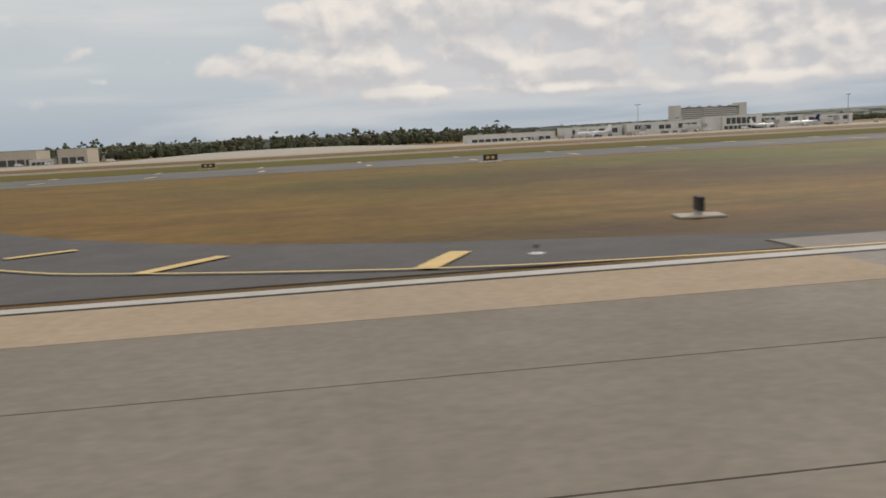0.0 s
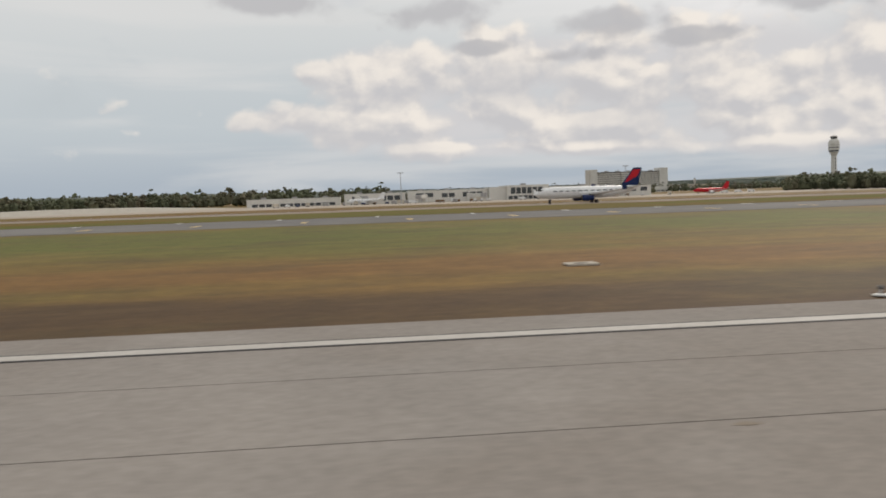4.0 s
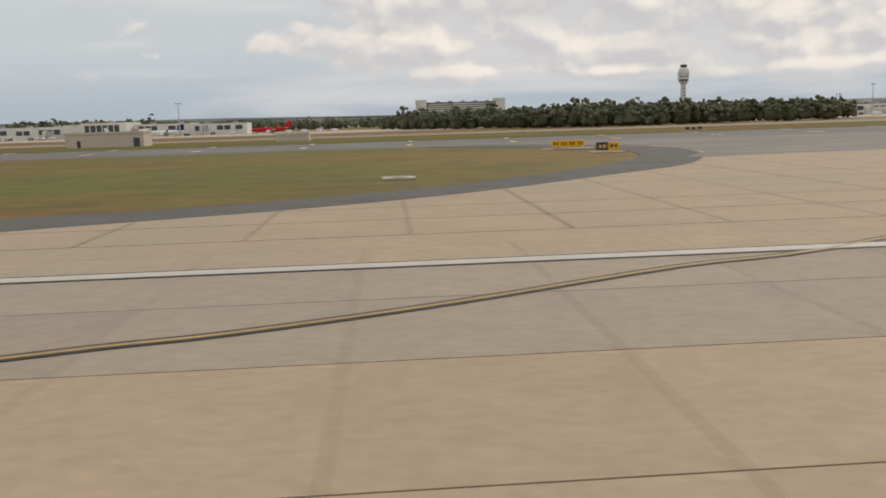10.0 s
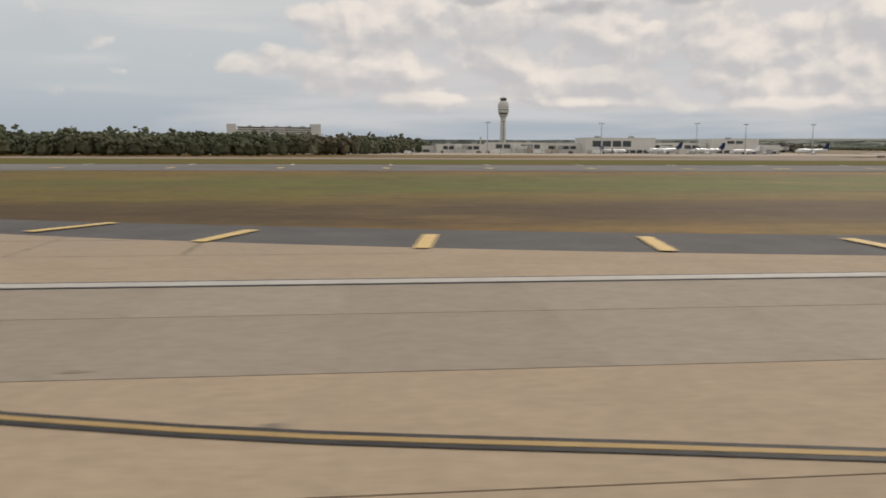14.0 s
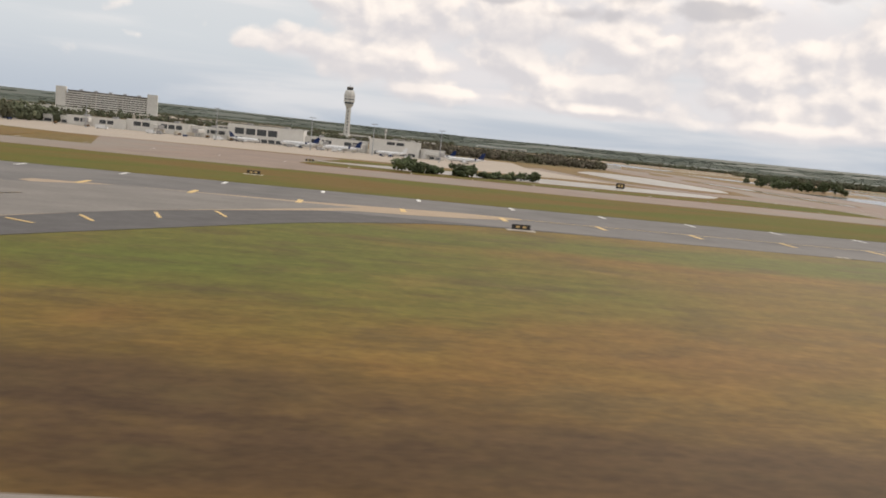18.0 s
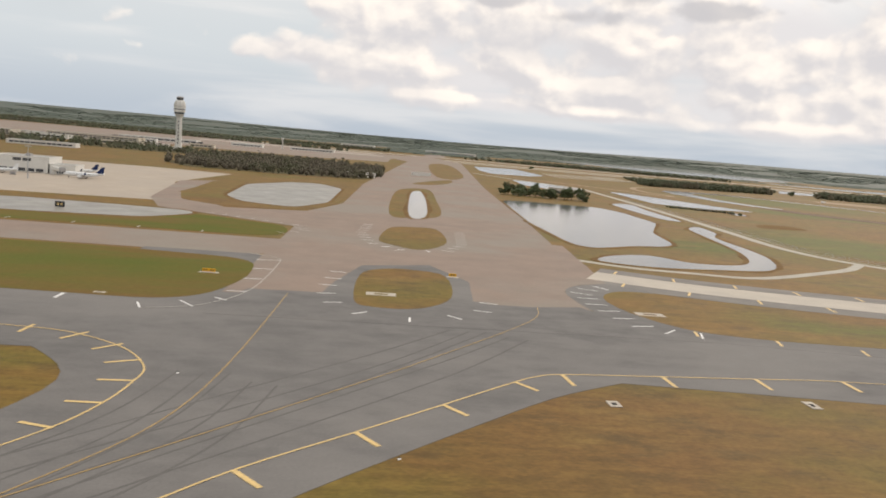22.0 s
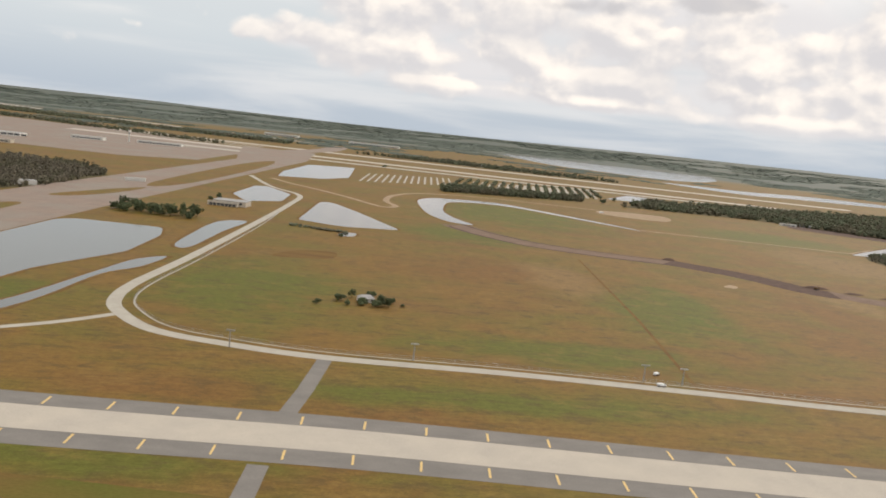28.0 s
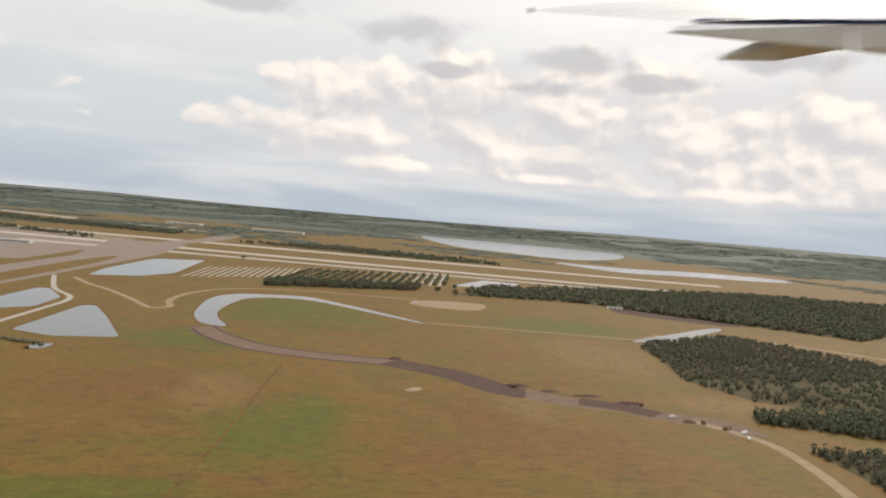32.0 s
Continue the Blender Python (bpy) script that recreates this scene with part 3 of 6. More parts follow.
flat("exit_pavement_middle", rounded([(950, 30), (1000, 41), (1030, 58), (1040, 67), (1060, 89), (1069, 123), (1072, 145), (1060, 168), (1185, 176), (1170, 172), (1133, 139), (1111, 103), (1099, 80), (1091, 67), (1086, 58),
                              (1084, 53), (1083, 48), (1084, 43), (1087, 37), (1091, 33), (1101, 30)]), 0.082, TAN, "tan concrete runway exit pavement", "taxiway")
flat("exit_south", rounded([(1325, 30), (1346, 51), (1366, 64), (1387, 77), (1409, 100), (1421, 118), (1427, 145), (1411, 166), (1400, 170), (1560, 170), (1526, 148), (1500, 122), (1474, 95), (1430, 40), (1425, 30)]), 0.065, ASPHALT,
     "grey asphalt runway exit with tyre marks", "taxiway")
flat("exit_first", rounded([(-200, 30), (-200, 166), (-70, 166), (-30, 70), (-24, 59), (-10, 46), (0, 41), (8, 38), (18, 35), (30, 30)]), 0.06, DARKASPHALT, "dark asphalt runway exit shoulder", "shoulder")

flat("exit_far_pavement", [(1054.8, 96.4), (1065.6, 98.4), (1080.0, 90.3), (1096.2, 78.6), (1106.3, 94.4), (1117.5, 115.1), (1133.8, 138.9), (1171.7, 179.9), (1117.8, 182.2), (1080.9, 159.3), (1074.7, 156.1), (1069.9, 120.4)], 0.09, SHOULDER, "grey worn concrete beyond the holding line", "taxiway")
flat("exit_far_pavement", [(612, 92), (700, 104), (735, 98), (775, 90), (790, 86), (784, 110), (777, 137), (780, 168), (595, 168), (612, 150), (622, 130), (620, 105)], 0.092, SHOULDER, "grey worn concrete beyond the grass island", "taxiway")
flat("pale_fillet", [(1048.1, 180.9), (1056.3, 191.4), (1068.6, 177.4), (1074.7, 156.1), (1074.6, 144.6), (1069.7, 161.4), (1059.7, 173.8)], 0.098, TAN, "pale concrete fillet at the taxiway edge", "taxiway", soft=3)

flat("crossing_asphalt", [(1449.9, 243.5), (1470.6, 244.8), (1473.6, 264.4), (1483.4, 306.3), (1512.1, 318.6), (1524.4, 282.9), (1520.5, 241.9), (1539.8, 241.4), (1556, 246), (1550, 236), (1500, 234), (1450, 236)], 0.088, ASPHALT, "grey asphalt edge of the taxiway field", "taxiway")
flat("crossing_edge", [(1440, 205), (1447, 244), (1470, 243), (1540, 242), (1558, 247), (1566, 232), (1578, 218), (1590, 206)], 0.0895, ASPHALT, "grey asphalt edge of the taxiway field", "taxiway")
flat("crossing_corner_rose", [(1540, 243), (1562, 243), (1560, 276), (1570, 293), (1584, 301), (1589, 345), (1597, 425), (1570, 430)], 0.0712, ROSE, "rose-brown concrete beside the taxiway corner", "taxiway")
flat("corner_shoulder", rounded([(1584, 300), (1568, 292), (1559, 276), (1560, 251), (1563, 230), (1566, 218), (1575, 210), (1590, 206), (1650, 198), (1650, 232), (1600, 240), (1596, 270), (1600, 290)]), 0.0897, ASPHALT, "grey asphalt corner with pale bars round the grass", "taxiway")
flat("crossing_corner", [(1395, 218), (1395, 318), (1440, 318), (1451, 306), (1451, 222)], 0.066, ASPHALT, "grey asphalt corner round the grass", "taxiway")


def pavement_joints(outline, y0, y1, level, label):
    """Sealed joints of the concrete bays, inside an outline."""
    rng = np.random.default_rng(int(y0 + outline[0][0]))
    xs = [p[0] for p in outline]
    bm = bmesh.new()
    for axis in (0, 1):
        lo, hi = (y0, y1) if axis == 0 else (min(xs), max(xs))
        at = lo
        while at < hi:
            a, end = (min(xs), max(xs)) if axis == 0 else (y0, y1)
            start = None
            while a < end:
                ok = inside(a, at, outline) if axis == 0 else inside(at, a, outline)
                if ok and start is None:
                    start = a
                if start is not None and (not ok or a + 1.0 >= end):
                    if a - start > 4:
                        line = [(start, at), (a - 1, at)] if axis == 0 else [(at, start), (at, a - 1)]
                        strip(bm, line, rng.uniform(.06, .22), level - .01, level)
                    start = None
                a += 1.0
            at += 6.1 if axis == 0 else 7.6
    return tagged(part("pavement_joints", bm, JOINT), label, "joint", "", "structure")


pavement_joints([(1000, 42), (1030, 59), (1040, 68), (1060, 90), (1069, 96), (1096, 78), (1086, 58), (1083, 48), (1087, 37), (1092, 33.5), (960, 33.5)], 36, 96, 0.0835, "faint dark joints of the concrete exit pavement")
pavement_joints([(540, 34), (581, 55), (598, 71), (612, 91), (660, 95), (658, 60), (664, 34)], 36, 96, 0.0815, "faint dark joints of the concrete exit pavement")
pavement_joints([(726, 34), (726, 96), (775, 89), (793, 81), (826, 54), (862, 38), (872, 34)], 36, 96, 0.0815, "faint dark joints of the concrete exit pavement")
# pale concrete taxiway with asphalt shoulders beyond the crossing
LINE = [(1584, 322), (1620, 305), (1660, 293), (1720, 281), (1773, 274), (1840, 270.5), (1930, 267), (2040, 257), (2150, 247), (2300, 234), (2500, 217)]
band("taxiway_shoulder_south", LINE, 52, 0.05, SHOULDER, "grey asphalt shoulders of the taxiway", "shoulder")
band("taxiway_south", LINE, 24, 0.075, PALE, "pale concrete taxiway between grass strips", "taxiway")
for pts, mat, name in (([(1481, 237), (1483, 285), (1492, 301), (1505, 303), (1516, 293), (1514, 250), (1502, 229), (1487, 227)], GRASS, "grass_island"),
                       ([(1492, 400), (1500, 455), (1514, 466), (1528, 462), (1528, 401), (1512, 366), (1496, 380)], GRASS, "grass_island"),
                       ([(1502, 545), (1516, 792), (1534, 868), (1557, 868), (1550, 700), (1540, 560), (1520, 528)], GRASS, "grass_island"),
                       ([(1545, 986), (1590, 1120), (1615, 1160), (1600, 1060), (1570, 985)], GRASS, "grass_island"),
                       ([(1600, 1240), (1640, 1900), (1690, 2150), (1700, 1900), (1650, 1300)], GRASS, "grass_island")):
    flat(name, pts, 0.13, mat, "mown grass island in the taxiway field", "grass", soft=4)
flat("island_rim", [(1472, 248), (1474, 230), (1487, 214), (1502, 213), (1518, 226), (1526, 245)], 0.1, ASPHALT, "grey asphalt rim of an island", "shoulder")

SW_LEVEL = [0.121, 0.117, 0.104, 0.106, 0.108, 0.11]
# greener and browner swathes of grass
for pts, mat in (([(-700, 225), (1380, 222), (1424, 219.5), (1437, 231), (1444, 262), (1443, 295), (1432, 306), (1380, 312), (-700, 311)], GREEN),
                 ([(1140, 376), (1439, 378), (1446, 400), (1440, 428), (1378, 458), (1270, 478), (1160, 470)], GREEN),
                 ([(-700, 376), (1010, 376), (1000, 470), (-700, 495)], GRASS),
                 ([(1348, 595), (1344, 750), (1397, 853), (1470, 890), (1474, 800), (1465, 601), (1445, 526), (1395, 512), (1360, 540)], GRASS),
                 ([(1572, 249), (1580, 229), (1590, 218), (1612, 213), (1680, 210), (1735, 206), (1809, 196.5), (1900, 187), (2050, 172), (2050, 224), (1900, 238), (1779, 246), (1719, 253), (1658, 264), (1610, 280), (1586, 288), (1572, 272)], GRASS),
                 ([(1660, 219), (1740, 214), (1900, 198), (1900, 212), (1740, 232), (1680, 236)], GREEN)):
    flat("grass_swathe", rounded(pts, 3), SW_LEVEL.pop(), mat, "mown grass of a different tint", "grass")

# ---- water ----
def grow(pts, d):
    """An outline moved outwards by about d metres, a little unevenly."""
    a = sum(p[0] * q[1] - q[0] * p[1] for p, q in zip(pts, pts[1:] + pts[:1]))
    out, n = [], len(pts)
    for i, p in enumerate(pts):
        q, r = pts[i - 1], pts[(i + 1) % n]
        dx, dy = r[0] - q[0], r[1] - q[1]
        k = d * (1 + 0.6 * math.sin(i * 1.7) * math.sin(i * 0.6)) / (math.hypot(dx, dy) or 1) * (1 if a > 0 else -1)
        out.append((p[0] + dy * k, p[1] - dx * k))
    return out



for pts, name, label in (
        ([(1606, 440), (1606, 560), (1625, 786), (1640, 800), (1728, 790), (1738, 740), (1734, 640), (1696, 547), (1684, 477), (1672, 459), (1650, 452), (1615, 424)], "pond", "wide rectangular pond beside the taxiway field"),
        ([(1603, 372), (1616, 395), (1642, 408), (1661, 388), (1695, 400), (1720, 460), (1738, 555), (1750, 610), (1769, 632), (1761, 582), (1743, 542), (1730, 448), (1702, 384), (1663, 368), (1628, 362)], "stream", "narrow winding drainage stream"),
        ([(1762, 690), (1760, 745), (1768, 870), (1798, 892), (1786, 800), (1776, 690)], "stream", "short drainage ditch with standing water"),
        ([(1851, 955), (1866, 1195), (1885, 1200), (1925, 1100), (1979, 940), (1905, 925)], "pond", "three-sided pond below the service road"),
        ([(1732, 1200), (1745, 1370), (1765, 1375), (1815, 1270), (1812, 1150), (1765, 1110)], "pond", "square pond behind the hangar"),
        ([(1755, 1640), (1750, 1800), (1785, 2150), (1910, 2215), (1900, 1790), (1850, 1680)], "pond", "large far pond beside the taxiway field"),
        ([(1903, 842), (1905, 872), (1926, 880), (1922, 845)], "pond", "small pool in dry grass"),
        ([(1380, 600), (1376, 740), (1410, 820), (1440, 828), (1463, 771), (1457, 600), (1436, 540), (1398, 556)], "pond", "shallow grey retention pond inside the taxiways"),
        ([(1140, 418), (1280, 478), (1378, 470), (1388, 455), (1367, 420), (1314, 412), (1200, 402)], "pond", "shallow grey ditch pond below the apron"),
        ([(1516, 545), (1532, 790), (1544, 830), (1540, 700), (1528, 545)], "canal", "straight water channel in a grass island"),
        ([(2028, 1242), (2032, 1390), (2068, 1465), (2130, 1490), (2200, 1488), (2260, 1418), (2312, 1345), (2384, 1234), (2376, 1226), (2300, 1322), (2230, 1412), (2170, 1446), (2115, 1428), (2084, 1385), (2063, 1240), (2070, 1150), (2090, 1075), (2058, 1085), (2036, 1150)], "canal", "curved water channel of the dug loop"),
        ([(2724, 1150), (2760, 1190), (2836, 1260), (2985, 1390), (3000, 1370), (2880, 1250), (2800, 1170)], "stream", "water-filled ditch beside the wood"),
        ([(3066, 6326), (3500, 6560), (4300, 6560), (4570, 5958), (4159, 4759), (3600, 4050), (3296, 4292), (3049, 4747)], "lake", "broad pale lake far beyond the airfield"),
        ([(3350, 3600), (3700, 3500), (4150, 3650), (4500, 3500), (4300, 3250), (3800, 3200), (3500, 3150)], "lake", "long pale lake beyond the far runway"),
        ([(2150, 3350), (2400, 3500), (2700, 3450), (2650, 3300), (2300, 3250)], "lake", "narrow far pond by the far runway"),
        ([(2560, 1950), (2700, 2200), (2800, 2150), (2700, 1950)], "pond", "small pond behind the trees")):
    if max(p[1] for p in pts) < 2500:
        rim = rounded(pts, 3) if name == "pond" else smooth(pts, 5)
        flat("bank", grow(rim, 3.2), 0.134 + 0.0005 * len(pts), BROWN, "narrow brown bank round the water", "bank")
    else:
        rim = smooth(pts, 5)
    flat(name, rim, 0.15, SHALLOW if "shallow" in label else WATER, label, "water")

# ---- roads and tracks ----
band("service_road", [(1706, 1591), (1770, 1384), (1828, 1270), (1826, 1120), (1806, 859), (1786, 640), (1773, 525), (1775, 471), (1789, 438), (1815, 408), (1855, 392), (1912, 379), (2012, 374), (2122, 363), (2219, 352), (2432, 340), (2700, 322)], 9, 0.06, ROADM,
     "pale concrete service road through the grass", "road")
band("side_road", [(1787, 438), (1762, 410), (1730, 385), (1676, 349), (1640, 350), (1610, 356), (1575, 380)], 6, 0.055, ROADM, "narrow pale side road", "road")
band("perimeter_path", [(1894, 240), (1890, 186)], 8, 0.13, SHOULDER, "grey asphalt path across the grass", "road", soft=0)
band("perimeter_path", [(1912, 377), (1905, 325), (1899, 290)], 8, 0.045, SHOULDER, "grey asphalt path across the grass", "road", soft=0)
band("loop_road", [(1749, 1574), (1800, 1480), (1848, 1415), (1910, 1310), (1960, 1215), (1985, 1240), (1972, 1320), (1990, 1440), (2055, 1552), (2200, 1600), (2420, 1560)], 11, 0.05, SAND, "winding bare earth track", "road")
band("ridge_track", [(2375, 1228), (2550, 1205), (2748, 1170)], 8, 0.05, SAND, "pale earth bank beside the field", "track")
DUG = [(2062, 1055), (2078, 1012), (2110, 960), (2150, 920), (2222, 888), (2310, 868)]
band("earthworks", DUG, 46, 0.06, SOIL, "levelled brown earthworks", "earthworks")
for o in (-22, 20):
    band("spoil_edge", [(x + o * 0.55, y + o * 0.83) for x, y in DUG], 6, 0.09, MUD, "dark bank of dug earth beside the works", "earthworks")
band("earthworks", [(2300, 872), (2368, 816), (2408, 750), (2432, 738)], 48, 0.062, MUD, "freshly dug dark brown earthworks", "earthworks")
band("earthworks", [(2425, 745), (2465, 710), (2525, 690), (2545, 668), (2600, 640), (2612, 600)], 40, 0.058, SOIL, "trampled bare earth at the track end", "earthworks")
flat("far_apron", [(-300, 3600), (443, 3421), (1010, 3165), (1508, 2712), (1577, 2486), (1540, 1900), (1386, 1800), (1127, 1850), (700, 2000), (-300, 2500)], 0.05, ROSE, "pale far apron behind the wood", "apron")
flat("far_runway", [(-900, 5900), (200, 4980), (900, 4480), (1700, 4080), (1720, 4160), (900, 4620), (200, 5120), (-900, 6080)], 0.06, ROADM, "pale far runway beyond the tree belt", "runway")
for k in range(5):
    flat("far_taxiway", [(300 + 40 * k, 2780 + 130 * k), (1560, 2560 + 110 * k), (1560, 2590 + 110 * k), (300 + 40 * k, 2830 + 130 * k)], 0.045 + 0.001 * k, ROADM, "pale far taxiway strip in dry grass", "taxiway")
band("earthworks", [(2482, 712), (2525, 691), (2548, 668)], 34, 0.066, MUD, "freshly dug dark brown earthworks", "earthworks")
band("haul_track", [(2575, 650), (2600, 612), (2615, 560), (2597, 450), (2560, 380)], 12, 0.075, SAND, "pale sandy haul track", "track")
band("haul_track", [(2735, 1170), (2900, 1290), (3063, 1204), (3200, 1060), (3300, 900)], 14, 0.075, SAND, "pale sandy track along the wood", "track")
band("field_crease", [(2177, 830), (2144, 540), (2119, 370)], 2.5, 0.035, BROWN, "mown line across the field", "track", soft=0)
flat("far_runway", [(900, 2860), (3500, 2200), (3520, 2270), (900, 2960)], 0.06, PALE, "pale far runway", "runway")
flat("far_runway", [(900, 3250), (3700, 2640), (3720, 2720), (900, 3360)], 0.06, PALE, "pale far runway", "runway")
flat("far_taxiway", [(1300, 2500), (1700, 2450), (3500, 2080), (3510, 2120), (1700, 2520), (1300, 2600)], 0.06, ROADM, "pale far taxiway", "taxiway")
band("far_link", [(1600, 2300), (1640, 2700), (1780, 3300), (1820, 3950)], 90, 0.08, ROSE, "far rose-brown taxiway link", "taxiway")


# ---- fence between the service road and the field ----
FENCE = smooth([(1822, 1000), (1815, 858), (1796, 640), (1784, 525), (1786, 476), (1798, 447), (1821, 418), (1858, 402), (1914, 389), (2012, 384), (2122, 373), (2219, 362), (2432, 350)], 8, closed=False)
band("fence_footing", FENCE, 1.3, 0.05, ROADM, "pale gravel strip under the wire fence", "gravel", soft=0)


def fence():
    root = thing("wire_fence", 0, 0, 0, 0, "grey wire fence on a pale gravel strip", "fence")
    for z in (1.05, 2.1):
        part("rail", strip(bmesh.new(), FENCE, 0.08, z, z + 0.08), METAL, root)
    post = to_mesh("post", boxes((-.06, -.06, 0, .06, .06, 2.25)), METAL)
    left = 0.0
    for (x0, y0), (x1, y1) in zip(FENCE, FENCE[1:]):
        d = math.hypot(x1 - x0, y1 - y0)
        while left < d:
            ob = new("post", post)
            ob.parent, ob.location = root, ((x0 + (x1 - x0) * left / d) * U, (y0 + (y1 - y0) * left / d) * U, 0)
            left += 6.0
        left -= d


fence()

# ---- painted markings ----
def stripes(name, line, spacing, length, width, side, mat, label, level=0.14, first=0.0):
    """Short bars square to a line, each a piece of one marking."""
    root = thing(name, 0, 0, 0, 0, label, "road marking", "", "structure")
    left = first
    for (x0, y0), (x1, y1) in zip(line, line[1:]):
        d = math.hypot(x1 - x0, y1 - y0)
        ux, uy = (x1 - x0) / d, (y1 - y0) / d
        while left < d:
            px, py = x0 + ux * left, y0 + uy * left
            nx, ny = -uy * side, ux * side
            bm = strip(bmesh.new(), [(0, 0), (nx * length, ny * length)], width, -0.005, 0.005)
            part("bar", bm, mat, root, at=(px, py, level))
            left += spacing
        left -= d
    return root


def line_mark(name, pts, width, mat, label, level=0.14, soft=5, border=None):
    pts = smooth(pts, soft, closed=False) if soft else pts
    root = thing(name, 0, 0, 0, 0, label, "road marking", "", "structure")
    part("paint", strip(bmesh.new(), pts, width, level - 0.01, level), mat, root)
    if border:
        part("border", strip(bmesh.new(), pts, width + border, level - 0.02, level - 0.008), BLACK, root)
    return root


line_mark("runway_edge_line", [(-320, 28), (2400, 28)], 0.85, WORN, "worn white runway edge line with dark borders", 0.16, 0, 0.4)
line_mark("exit_edge_line", [(-30, 52), (-16, 39), (-9, 35), (4, 30.6), (15, 29.2), (24, 28.9)], 0.22, YELLOW, "thin yellow edge line beside the runway", level=0.15)
for a, b, w in (((-9, 35), (-6, 39), 0.8), ((3, 31), (5, 35), 1.0), ((-18, 44), (-15, 46), 0.7)):
    line_mark("shoulder_marking", [a, b], w, YELLOW, "yellow bar across the dark exit shoulder", soft=0)
E_LEFT = [(474, 33), (530, 33), (556, 43), (567, 47), (581, 54), (598, 70), (609, 80)]
stripes("shoulder_marking", [(474, 33), (530, 33), (553, 43)], 11, 7, 0.95, 1, YELLOW, "yellow bars across the dark exit shoulder", first=8)
stripes("shoulder_marking", [(832, 54), (842, 48), (852, 42), (863, 38), (875, 36), (887, 34), (950, 32), (1000, 42), (1030, 58), (1050, 76)], 11.75, 6, 0.85, 1, YELLOW, "yellow bars across the dark exit shoulder", first=3)
for a, b, w in (((1092.2, 32.0), (1094.4, 34.9), 0.85), ((1086.0, 38.6), (1091.5, 41.4), 0.75), ((1084.0, 47.0), (1090.7, 47.0), 0.75), ((1085.7, 56.8), (1091.5, 52.9), 0.75), ((1109.0, 96.8), (1114.2, 92.0), 0.7), ((1121.5, 116.2), (1126.4, 113.1), 0.6), ((1128.4, 126.1), (1132.2, 120.2), 0.6), ((1136.9, 137.9), (1139.4, 130.6), 0.6), ((1145.3, 147.8), (1148.5, 139.8), 0.6), ((1099.3, 29.3), (1099.6, 31.1), 0.95)):
    line_mark("shoulder_marking", [a, b], w, YELLOW, "yellow bar across the exit corner", soft=0)
EXIT_EDGE = [(1101, 29.3), (1096, 30.2), (1091, 32.4), (1087.4, 36), (1085, 40.5), (1084, 45), (1084.2, 50), (1086, 55.5), (1091, 66.5), (1099, 80), (1106, 92)]
line_mark("exit_edge_line", EXIT_EDGE, 0.46, OLDYELLOW, "double yellow exit edge line", border=0.14)
line_mark("exit_edge_gap", EXIT_EDGE, 0.14, BLACK, "dark gap between two yellow lines", level=0.147)
for a, b, w in (((673.4, 29.1), (674.6, 35.4), 0.9), ((665.2, 34.4), (667.9, 37.7), 0.75), ((661.3, 43.4), (663.0, 43.5), 0.7), ((657.3, 52.6), (661.7, 50.9), 0.6), ((658.5, 64.0), (665.1, 57.2), 0.6)):
    line_mark("island_marking", [a, b], w, YELLOW, "yellow bar round the grass island", soft=0)
for a, b, w in (((714, 29.5), (714.7, 36.8), 1.3), ((714.6, 37), (722.4, 38.1), 0.7), ((716.5, 58.5), (722, 59.2), 0.7), ((716.2, 73), (722, 74), 0.7), ((715, 87.8), (721, 90), 0.7), ((711, 96), (717, 98), 0.7)):
    line_mark("island_marking", [a, b], w, YELLOW, "yellow bar round the grass island", soft=0)
line_mark("exit_edge_line", [(709, 30), (719, 30.2), (722.2, 34), (723.2, 46), (722.6, 60), (722.2, 76), (720.5, 90), (715, 99)], 0.26, YELLOW, "yellow edge line beside the runway")
stripes("taxiway_marking", [(-680, 177), (1382, 179)], 24, 8, 1.3, 1, YELLOW, "yellow bars along the near taxiway edge", first=14)
stripes("taxiway_marking", [(-680, 213), (1405, 213)], 26.3, 7, 1.0, 1, WHITE, "pale bars along the far taxiway edge", first=0.8)
line_mark("taxiway_edge_line", [(1200, 186), (1370, 187), (1398, 181), (1414, 178), (1430, 167), (1438.5, 153), (1439, 142), (1437.4, 130), (1433.4, 117.3), (1425.7, 104), (1416, 92.2), (1408.6, 84.6), (1403, 79.5), (1388.5, 67.5), (1369.5, 53), (1352, 43)], 0.4, YELLOW, "yellow taxiway edge line", level=0.15)
for a, b in (((1366, 58.8), (1369.5, 53)), ((1385.6, 71.3), (1388.8, 67.8)), ((1398.3, 84.2), (1403.1, 79.5)), ((1411, 96.5), (1416.1, 92.2)), ((1420.4, 107.7), (1425.7, 104)), ((1427.5, 119), (1433.6, 117)), ((1430.8, 130), (1437.3, 129.9)), ((1432.2, 143), (1439.1, 143.5)), ((1430, 154.5), (1436.7, 158)), ((1424.4, 164), (1429.4, 169.8)), ((1415.1, 171.3), (1419, 178.5)), ((1404.5, 175), (1405, 182.6)), ((1388.3, 177.1), (1389.3, 185.6)), ((1373.3, 179), (1374, 187))):
    line_mark("taxiway_marking", [a, b], 0.85, YELLOW, "yellow bar across the exit corner", soft=0)
line_mark("taxiway_edge_line", [(1415, 46), (1436, 69), (1450.7, 85.8), (1464.7, 103.2), (1482.8, 121), (1500, 138), (1518, 156), (1524, 161), (1531, 164), (1556, 166.6), (1581, 169), (1604, 171), (1648, 169.5), (1700, 166), (1757, 162), (1900, 149)], 0.4, YELLOW, "yellow taxiway edge line", level=0.15, soft=4)
